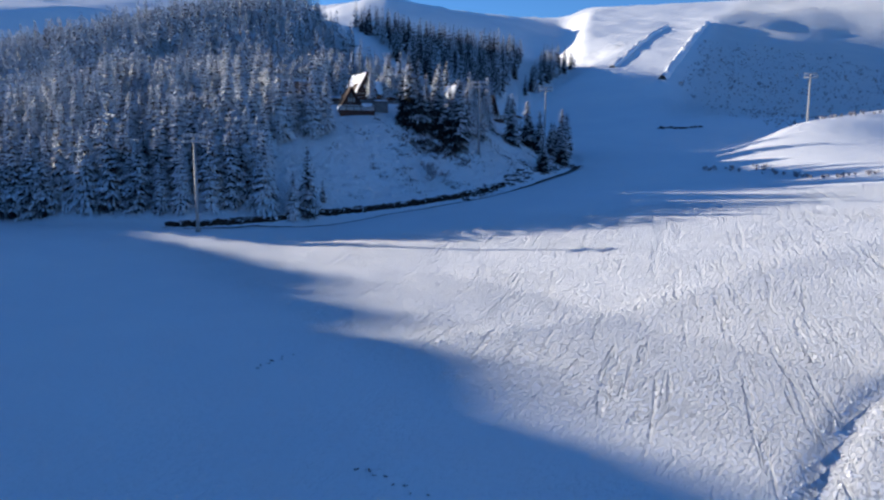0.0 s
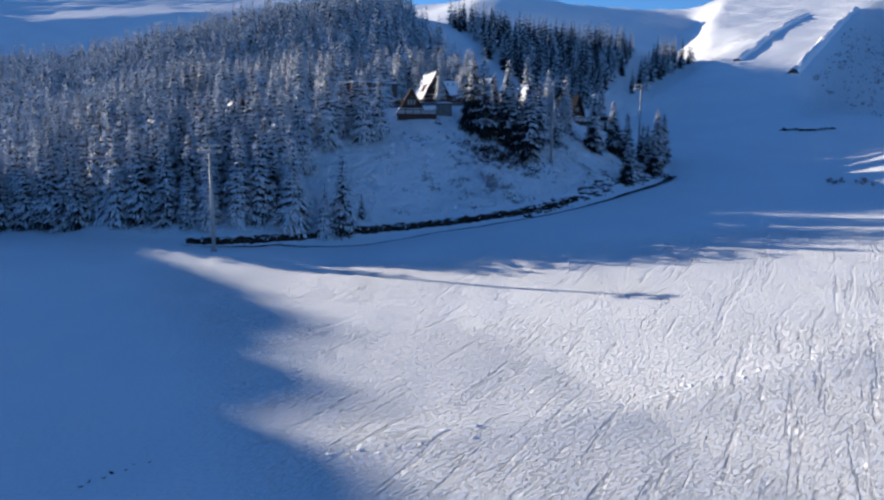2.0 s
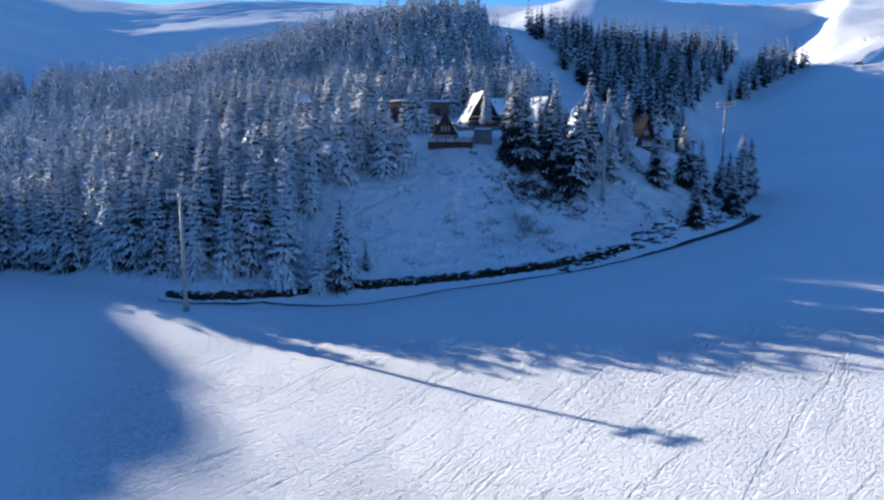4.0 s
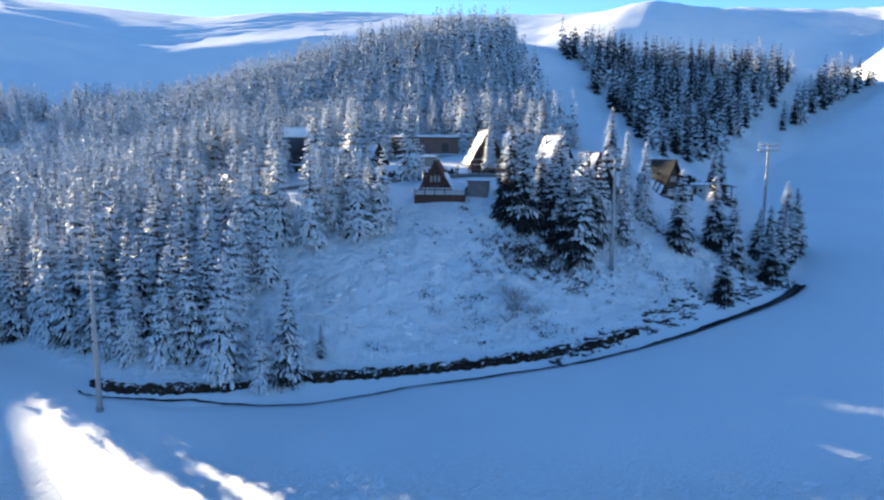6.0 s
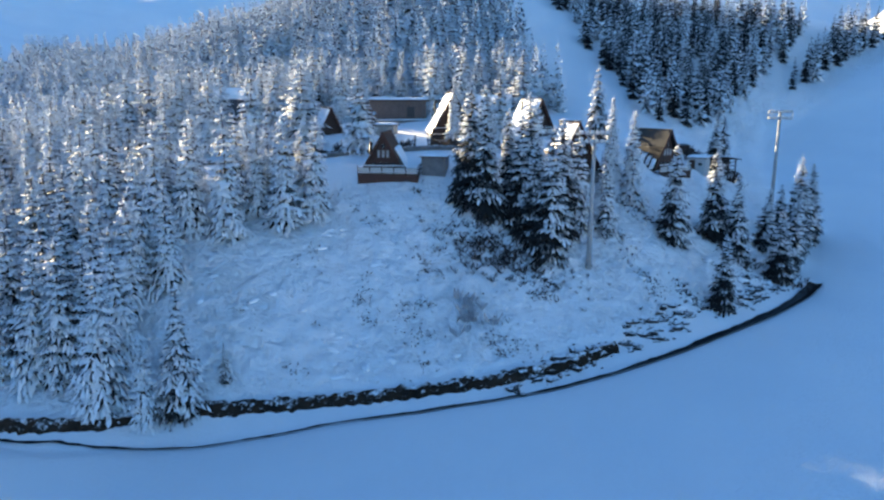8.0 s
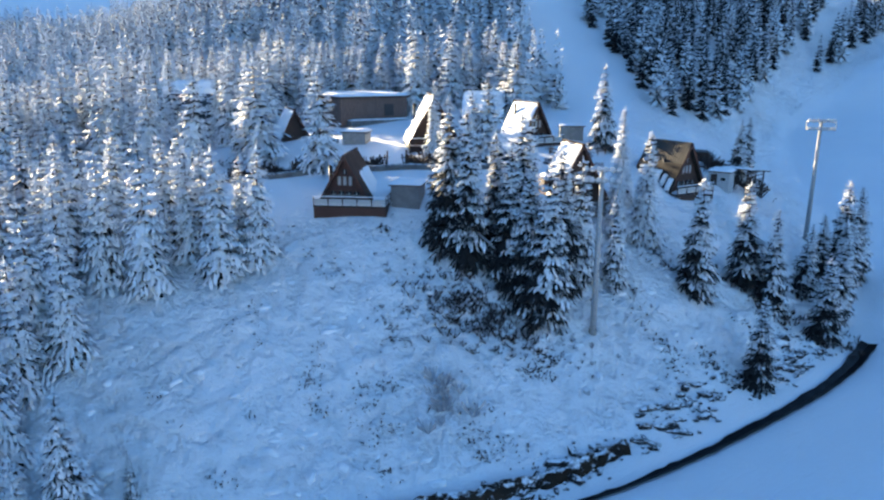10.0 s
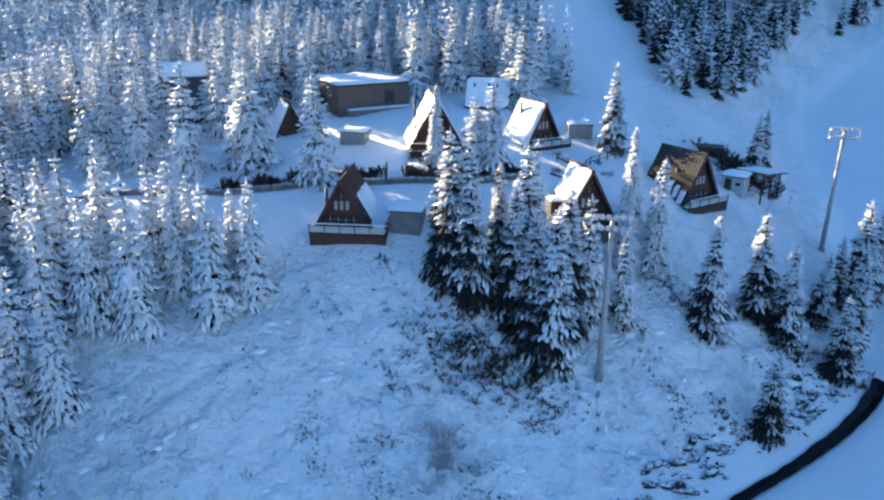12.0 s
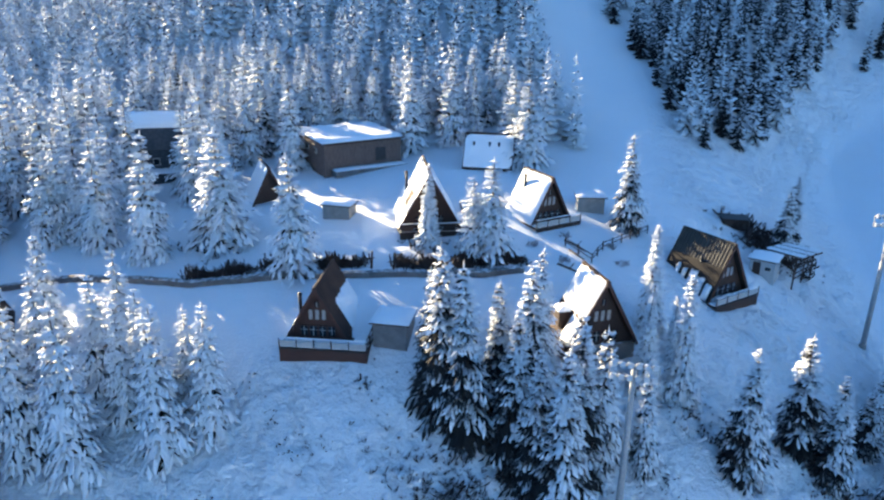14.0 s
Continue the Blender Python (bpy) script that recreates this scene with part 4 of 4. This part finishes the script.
# the doorway's inner shade is a solid dark panel on the wall
box_part("door", (1.6, 0.08, 1.9), (2.6, -5.63, 0.9), DARK_METAL, lodge, "dark panel standing for the shade inside an open doorway")
for k in range(2):
    w_ = box_part("window", (0.08, 1.1, 0.8), (-5.93, -2.0 + 3.6 * k, 1.5), WHITE_WOOD, lodge)
    box_part("pane", (0.03, 0.94, 0.64), (-0.04, 0, 0), GLASS, w_, "", (0, 0, 0), 0.0)
lodge_floor = ground(-41.7 + 0.6 * 0.616 + 7.2 * 0.788, 205.0 + 0.6 * 0.788 - 7.2 * 0.616) - 29.0
low_step = box_part("step", (11.0, 1.8, 0.9), (0.6, -6.5, lodge_floor), STONE_WALL, lodge, "low snowy step along the front")
snow_cap(low_step, 11.0, 1.8, 0.45, 0.2, 15)

# cabin seen roof-on, its slope white with snow
steep = thing("snowy_roof_cabin", -21.0, 208.6, 27.6, 14, "cabin whose steep roof is covered with snow", "cabin", "cabins on the terrace")
prism_part("shell", [(-3.2, 0), (3.2, 0), (3.2, 0.9), (0.0, 5.4), (-3.2, 0.9)], 5.6, TIMBER, steep, "", pose(2.8, -0.1, 0, 0, 0, 90))
for s in (-1, 1):
    sl = box_part("roof_slope", (7.0, 5.4, 0.2), (0.2, -0.1 + s * 1.85, 3.42), SHINGLE, steep, "", (-s * 54.0, 0, 0))
    cap = snow_cap(sl, 6.8, 5.0, 0.1, 0.22, 9 + s)
for k in (-1.9, 0.3, 1.6):
    rod_part("roof_pipe", (k, -1.7, 2.6), (k, -1.7, 4.7), 0.14, 0.14, DARK_METAL, steep, "dark stove pipe", 8)

# dark house among the trees
house = thing("dark_house", -71.5, 197.5, 23.9, 35, "tall dark timber house whose roof top is white with snow", "house")
box_part("shell", (8.4, 6.5, 6.0), (0, 0, 2.0), SLATE, house)
prism_part("attic", [(-3.2, 0), (3.2, 0), (1.9, 3.0), (0, 5.2), (-1.9, 3.0)], 8.2, SLATE, house, "", pose(4.1, 0, 5.0, 0, 0, 90))
for sgn in (-1, 1):
    lower = box_part("roof_slope", (9.0, 3.4, 0.2), (0, sgn * 2.68, 6.5), SLATE, house, "bare dark lower roof slope", (-sgn * 66.5, 0, 0))
    upper = box_part("roof_slope", (9.0, 3.1, 0.2), (0, sgn * 1.0, 9.2), SLATE, house, "", (-sgn * 49.0, 0, 0))
    snow_cap(upper, 8.9, 3.0, 0.1, 0.3, 3 + sgn)
porch = box_part("porch", (8.0, 2.4, 3.4), (0.2, -4.46, 0.2), SLATE, house, "dark lower storey with a snowy ledge")
snow_cap(porch, 8.3, 2.7, 1.7, 0.35, 8)
for k in range(3):
    w_ = box_part("window", (1.0, 0.08, 1.1), (-2.4 + 2.4 * k, -3.28, 3.2), WHITE_WOOD, house)
    box_part("pane", (0.84, 0.03, 0.94), (0, -0.04, 0), GLASS, w_, "", (0, 0, 0), 0.0)


# ---- walls, hedges and fences on the terrace ----
def along(points, step):
    """Places and directions at even steps along a line of points."""
    out = []
    for (ax, ay), (bx, by) in zip(points, points[1:]):
        ln = math.hypot(bx - ax, by - ay)
        n = max(1, int(ln / step))
        for k in range(n):
            out.append((ax + (bx - ax) * k / n, ay + (by - ay) * k / n, (bx - ax) / ln, (by - ay) / ln))
    ax, ay = points[-1]
    out.append((ax, ay, out[-1][2], out[-1][3]))
    return out


def ribbon(name, points, profile, step, material, label, category, kind="", jag=0.0, seed=0, width=None):
    """A body swept along a line over the ground: profile gives (offset to the left, height) pairs."""
    r3 = random.Random(seed)
    line = along(points, step)
    verts, faces = [], []
    n = len(profile)
    for k, (x, y, dx, dy) in enumerate(line):
        f = width(k / max(1, len(line) - 1)) if width else 1.0
        for off, up in profile:
            o = off * f + r3.uniform(-jag, jag)
            px, py = x - dy * o, y + dx * o
            verts.append((px, py, ground(px, py) + up * (1 + (r3.uniform(-jag, jag) if up > 0 else 0))))
    for k in range(len(line) - 1):
        for q in range(n - 1):
            a = k * n + q
            faces.append((a, a + 1, a + n + 1, a + n))
    ob = mesh_object(name, verts, faces, material, None, label, False)
    return tagged(ob, label, category, kind=kind)


ribbon("retaining_wall", [(-62, 161), (-53, 164), (-38.6, 166.0), (-29.5, 170.0), (-20.9, 172.4), (-9.7, 177.2), (-6.5, 179.6)], [(-0.25, -0.3), (-0.22, 0.5), (-0.16, 0.58), (0.3, 0.62), (0.6, 0.15)], 0.7, STONE_WALL, "low grey stone retaining wall capped with snow", "wall", "structure", 0.05, 3)
for pts, seed in (([(-39.5, 167.4), (-33.6, 170.4)], 9), ([(-32.4, 171.2), (-22.6, 174.6)], 5), ([(-18.9, 175.6), (-13.9, 177.4), (-7.1, 181.6)], 6)):
    r3 = random.Random(seed)
    verts, faces = [], []
    for x, y, dx, dy in along(pts, 0.16):
        for k in range(16):
            px, py = x + r3.uniform(-0.7, 0.7), y + r3.uniform(-0.7, 0.7)
            z = ground(px, py)
            h = r3.uniform(0.3, 1.35) * (0.75 + 0.45 * math.sin(x * 1.9))
            a, lean = r3.uniform(0, 6.28), r3.uniform(0.1, 0.5)
            w = 0.06
            base = len(verts)
            tx, ty = px + math.cos(a) * lean, py + math.sin(a) * lean
            verts += [(px - w, py, z), (px + w, py, z), (tx + 0.08, ty, z + h), (tx - 0.1, ty + 0.1, z + h * 0.8)]
            faces += [(base, base + 1, base + 2), (base, base + 2, base + 3)]
    tagged(mesh_object("hedge", verts, faces, TWIGS), "bare dark hedge poking out of the snow", "hedge")

for gx, gy, gh in ((-21.3, 174.3, 1.9), (-18.6, 174.0, 2.2)):
    post = thing("gate_post", gx, gy, None, 20, "dark timber gate post in a gap of the hedge", "post")
    rod_part("shaft", (0, 0, -0.4), (0.15, 0, gh), 0.14, 0.1, TIMBER, post, "", 8)
    rod_part("cross_piece", (-0.5, 0, gh * 0.55), (0.4, 0, gh * 0.6), 0.07, 0.06, TIMBER, post, "", 6)

fence = thing("rail_fence", -1.0, 188.5, None, 0, "weathered wooden rail fence half buried in snow", "fence")
fence.matrix_basis = Matrix.Identity(4)
line = along([(-4.0, 186.8), (-0.6, 184.8), (-0.2, 188.4), (3.4, 196.3)], 1.7)
for k, (x, y, dx, dy) in enumerate(line):
    z = ground(x, y)
    rod_part("post", (x, y, z - 0.3), (x, y, z + 1.05), 0.08, 0.07, TIMBER, fence, "", 6)
    if k < len(line) - 1:
        x2, y2 = line[k + 1][:2]
        z2 = ground(x2, y2)
        for up in (0.45, 0.9):
            rod_part("rail", (x, y, z + up), (x2, y2, z2 + up), 0.05, 0.05, TIMBER, fence, "", 6)

for (ax, ay), (bx, by), r_ in (((-4.4, 188.1), (-1.6, 186.7), 0.13), ((-3.7, 182.7), (-1.3, 182.1), 0.15), ((-3.4, 186.1), (-1.4, 184.8), 0.1)):
    log = thing("fallen_log", ax, ay, None, 0, "dark fallen log half sunk in the snow", "log")
    base = Vector((ax, ay, ground(ax, ay)))
    rod_part("stem", (0, 0, 0.06), tuple(Vector((bx, by, ground(bx, by) + 0.1)) - base), r_, r_ * 0.6, BARK, log, "", 7)
    rod_part("stub", ((bx - ax) * 0.6, (by - ay) * 0.6, 0.0), ((bx - ax) * 0.6 + 0.3, (by - ay) * 0.6 + 0.35, 0.45), r_ * 0.5, r_ * 0.2, BARK, log, "", 6)

# open timber stand beside the tin-roofed cabin
stand = thing("timber_stand", 19.4, 204.6, None, -24, "open dark timber shelter with ladder-like rails and a snowy slatted roof", "timber frame")
for sx in (-1.7, 1.7):
    for sy in (-2.6, 0.0, 2.6):
        rod_part("post", (sx, sy, -0.8), (sx, sy, 3.3 - 0.12 * sy), 0.1, 0.1, TIMBER, stand, "", 6)
    for up in (0.6, 1.2, 1.8, 2.4, 2.9):
        rod_part("rail", (sx, -2.7, up), (sx, 2.7, up), 0.07, 0.07, TIMBER, stand, "", 6)
for k in range(8):
    slat = box_part("roof_slat", (4.6, 0.5, 0.1), (0.3, -2.6 + 0.74 * k, 3.45 - 0.09 * k), TIMBER, stand, "", (0, 0, 0), 0.01)
    if k not in (2, 5):
        box_part("snow", (4.4, 0.46, 0.16), (0, 0, 0.13), SMOOTH_SNOW, slat, "snow lying on the slat", (0, 0, 0), 0.06)
pile = thing("covered_woodpile", 12.5, 210.4, None, 20, "dark covered woodpile in the snow", "woodpile")
box_part("logs", (3.4, 1.8, 1.5), (0, 0, 0.6), TIMBER, pile, "", (0, 0, 0), 0.1)
box_part("cover", (3.7, 2.1, 0.12), (0, 0, 1.42), DARK_METAL, pile, "", (4, 3, 0))


# ---- stream and its cut bank ----
STREAM = [(-46, 117.2), (-42, 117.1), (-24.2, 122.6), (-8.2, 132.2), (8.8, 142.3), (21.2, 154.9), (28.8, 165.7), (32.7, 174.4)]
ribbon("stream", flowing(STREAM, 6), [(-0.6, 0.2), (0.0, 0.14), (0.6, 0.2)], 0.7, WATER, "narrow black stream along the foot of the bank", "stream", "structure", 0.08, 2, lambda u: 0.2 + 1.05 * u * u)
INNER = [(-46, 119.4), (-41, 118.8), (-31, 122.0), (-24.8, 126.6), (-16.2, 131.0), (-9.4, 134.4), (0.8, 139.9), (8.0, 145.0), (12.8, 150.0)]
ribbon("cut_bank", flowing(INNER, 4), [(-0.5, -0.1), (-0.32, 0.35), (-0.08, 0.68), (0.35, 0.72), (0.95, 0.05)], 0.45, EARTH, "dark undercut earth bank with snow on top", "bank", "structure", 0.22, 7)


def rock_field(name, places, label, material=ROCK):
    r3 = random.Random(17)
    verts, faces = [], []
    for x, y, s in places:
        bm = bmesh.new()
        bmesh.ops.create_icosphere(bm, subdivisions=1, radius=1.0)
        z = ground(x, y)
        sx, sy, sz = s * r3.uniform(0.9, 2.1), s * r3.uniform(0.55, 1.1), s * r3.uniform(0.45, 0.85)
        base = len(verts)
        a = r3.gauss(0.75, 0.7)
        for v in bm.verts:
            k = r3.uniform(0.6, 1.3)
            px, py = v.co.x * sx * k, v.co.y * sy * k
            verts.append((x + px * math.cos(a) - py * math.sin(a), y + px * math.sin(a) + py * math.cos(a), z + v.co.z * sz * k + (0.1 if material is ROCK else -0.3) * s))
        faces += [tuple(v.index + base for v in f.verts) for f in bm.faces]
        bm.free()
    return tagged(mesh_object(name, verts, faces, material, None, "", material is not ROCK), label, "rocks" if material is ROCK else "snow", kind="stuff")


r4 = random.Random(21)
places = []
for x, y, dx, dy in along([(5, 140.4), (9, 143.6), (14, 149.8), (19.5, 156), (24.5, 162.5), (28.6, 170)], 0.5):
    o = 0.5 + 2.6 * r4.random() ** 1.3
    for k in range(r4.choice((0, 1, 3, 6, 9))):
        q = o + r4.gauss(0, 0.5)
        if q > 0.2:
            places.append((x - dy * q + r4.gauss(0, 0.4), y + dx * q + r4.gauss(0, 0.4), r4.uniform(0.08, 0.3) if r4.random() < 0.8 else r4.uniform(0.35, 0.65)))
for x, y, dx, dy in along(INNER, 1.6):
    o = r4.uniform(0.0, 0.9)
    places.append((x - dy * o, y + dx * o, r4.uniform(0.15, 0.6)))
rock_field("bank_rocks", places, "dark snow-capped rocks along the stream bank")


# ---- shrubs ----
def twig_clumps(name, places, label, material=TWIGS, twigs=7, thin=1.0):
    r3 = random.Random(33)
    verts, faces = [], []
    for x, y, s in places:
        z = ground(x, y)
        for k in range(twigs):
            a, lean, h = r3.uniform(0, 6.28), r3.uniform(0.1, 0.75) * s, r3.uniform(0.4, 1.0) * s
            w = (0.03 * s + 0.012) * thin
            base = len(verts)
            tx, ty = x + math.cos(a) * lean, y + math.sin(a) * lean
            ox, oy = -math.sin(a) * w, math.cos(a) * w
            verts += [(x + ox, y + oy, z - 0.05), (x - ox, y - oy, z - 0.05), (tx, ty, z + h), (tx - ox * 4, ty - oy * 4, z + h * 0.72)]
            faces += [(base, base + 1, base + 2), (base + 1, base + 3, base + 2)]
    return tagged(mesh_object(name, verts, faces, material), label, "shrubs", kind="stuff")


places = []
while len(places) < 2100:
    x, y = r4.uniform(-27, 30), r4.uniform(122, 172)
    d = float(foot_distance(np.array([x]), np.array([y]))[0])
    if not (3.5 < d < 30) or waves(np.array([x]), np.array([y]), 9, 41)[0] < r4.uniform(0.0, 0.45) or r4.random() > 0.6 + 0.02 * (x + 20):
        continue
    places.append((x, y, r4.uniform(0.05, 0.2)))
    for k in range(r4.choice((1, 3, 8, 14, 22))):
        places.append((x + r4.gauss(0, 0.6), y + r4.gauss(0, 0.35), r4.uniform(0.07, 0.26)))
twig_clumps("dry_grass_tufts", places, "dry dark tufts sticking out of the snowy bank", TWIGS, 6, 0.8)
places = []
while len(places) < 130:
    x, y = r4.uniform(-30, 30), r4.uniform(122, 174)
    d = float(foot_distance(np.array([x]), np.array([y]))[0])
    if 3.0 < d < 31 and not (x < -12 and y > 158) and waves(np.array([x]), np.array([y]), 11, 43)[0] > r4.uniform(-0.4, 0.4):
        places.append((x, y, r4.uniform(0.25, 0.6)))
rock_field("snowy_tussocks", places, "low grass tussocks buried under snow on the bank", SMOOTH_SNOW)
places = [(-2.3 + r4.gauss(0, 1.0), 147.3 + r4.gauss(0, 1.2), r4.uniform(0.9, 1.7)) for k in range(16)]
twig_clumps("bare_bush", places, "large bare twiggy bush on the snowy bank", RIMED_TWIGS, 18, 0.05)
places = [(-1.0 + r4.gauss(0, 4.6), 155.4 + r4.gauss(0, 1.6), r4.uniform(0.15, 0.6)) for k in range(400)]
places += [(-3.2 + r4.gauss(0, 2.8), 155.2 + r4.gauss(0, 1.3), r4.uniform(0.35, 1.0)) for k in range(170)]
twig_clumps("undergrowth", places, "brown bare undergrowth below the dark spruces", TWIGS, 8, 0.35)
places = []
while len(places) < 2000:
    x, y = r4.uniform(95, 230), r4.uniform(210, 430)
    if x > 92 + (y - 310) * 0.42 + 8:
        places.append((x, y, r4.uniform(0.35, 1.1) if r4.random() < 0.96 else r4.uniform(1.2, 2.2)))
twig_clumps("slope_shrubs", places, "low frosted shrubs on the open mountain slope", PALE_TWIGS)
places = [(x + r4.gauss(0, 0.8), y + r4.gauss(0, 0.8), r4.uniform(0.6, 1.1)) for x, y, dx, dy in along([(58.5, 161.5), (68, 156.6), (74, 137), (90, 132)], 1.3) for k in range(2)]
twig_clumps("mound_shrubs", places, "frosted shrubs along the edge of the snow mound", PALE_TWIGS, 9)
places = [(x + r4.gauss(0, 1.0), y + r4.gauss(0, 1.0), r4.uniform(1.0, 1.8)) for x, y, dx, dy in along([(92, 188), (104, 186), (128, 190)], 1.6)]
twig_clumps("mound_shrubs", places, "frosted shrubs on top of the snow mound", PALE_TWIGS, 9)

places = []
for x, y, reach, number in ((-17.7, 180.6, 1.3, 45), (-11.4, 181.0, 1.8, 70), (-28.9, 171.7, 1.4, 50), (-41.4, 174.6, 2.0, 60), (16.6, 208.0, 2.4, 260), (19.0, 214.0, 1.8, 160), (1.1, 195.8, 0.9, 25), (15.9, 168.4, 1.0, 30), (23.0, 173.6, 1.8, 60), (29.0, 173.0, 1.8, 60)):
    places += [(x + r4.gauss(0, reach), y + r4.gauss(0, reach * 0.8), r4.uniform(0.25, 0.85)) for k in range(number)]
places += [(17.4 + r4.gauss(0, 2.2), 209.5 + r4.gauss(0, 2.0), r4.uniform(0.8, 1.7)) for k in range(170)]
twig_clumps("brown_scrub", places, "brown leafless scrub at the foot of the spruces", TWIGS, 7, 0.5)
places = [(x + r4.gauss(0, 0.35), y + r4.gauss(0, 0.35), r4.uniform(0.3, 0.7)) for x, y in ((-7.1, 185.6), (-4.6, 188.9), (-3.0, 183.6), (0.4, 189.4), (2.2, 186.6)) for k in range(9)]
twig_clumps("garden_bush", places, "small frosted bushes in the snowy garden", PALE_TWIGS, 12, 0.4)

# ---- piste berms ----
ribbon("snow_berm", [(82, 358), (162, 538)], [(-2.2, -0.3), (-0.8, 1.3), (0.6, 1.5), (2.4, -0.3)], 6, SMOOTH_SNOW, "snow berm along the edge of the piste", "snow", "structure", 0.2, 4)
ribbon("snow_berm", [(93, 312), (187, 527)], [(-2.4, -0.3), (-0.9, 1.5), (0.6, 1.8), (2.4, -0.3)], 6, SMOOTH_SNOW, "snow berm along the lip of the piste", "snow", "structure", 0.2, 5)
rock_field("dark_outcrop", [(66 + k * 1.35 + r4.uniform(-0.4, 0.4), 224 - k * 0.3 + 0.9 * math.sin(k * 0.9), r4.uniform(0.35, 1.15)) for k in range(10)], "dark rocks at the foot of the slope")

# ---- footprints and clods in the snow field ----
def trail(name, points, step, size, label):
    spots = []
    for k, (x, y, dx, dy) in enumerate(along(points, step)):
        o = 0.18 if k % 2 else -0.18
        spots.append((x - dy * o + r4.uniform(-0.1, 0.1), y + dx * o + r4.uniform(-0.1, 0.1), size * r4.uniform(0.7, 1.3)))
    return rock_field(name, spots, label)


trail("ground_tussocks", [(-4.0, 33.2), (-2.2, 31.7), (0.3, 29.7)], 0.55, 0.1, "dark tussocks showing in a trail through the snow")
trail("ground_tussocks", [(-13.2, 49.4), (-11.4, 52.6)], 0.55, 0.1, "dark tussocks showing in a trail through the snow")

places = []
for x, y, dx, dy in along(flowing(TRAIL, 4), 0.4):
    for o in (r4.gauss(-0.75, 0.15), r4.gauss(0.75, 0.15)):
        places.append((x - dy * o, y + dx * o, r4.uniform(0.04, 0.12)))
rock_field("trodden_trail", places, "broken clods of snow along a trodden footpath", SMOOTH_SNOW)
places = []
for x, y, dx, dy in along(flowing([(-4.2, 56.0), (-0.5, 55.6), (5.6, 59.5), (14.9, 66.5), (28.1, 72.3), (50.5, 82.2)], 4), 0.45):
    o = r4.gauss(-0.1, 0.45)
    places.append((x - dy * o, y + dx * o, r4.uniform(0.08, 0.24)))
rock_field("track_clods", places, "small clods of snow left along an old track", SMOOTH_SNOW)
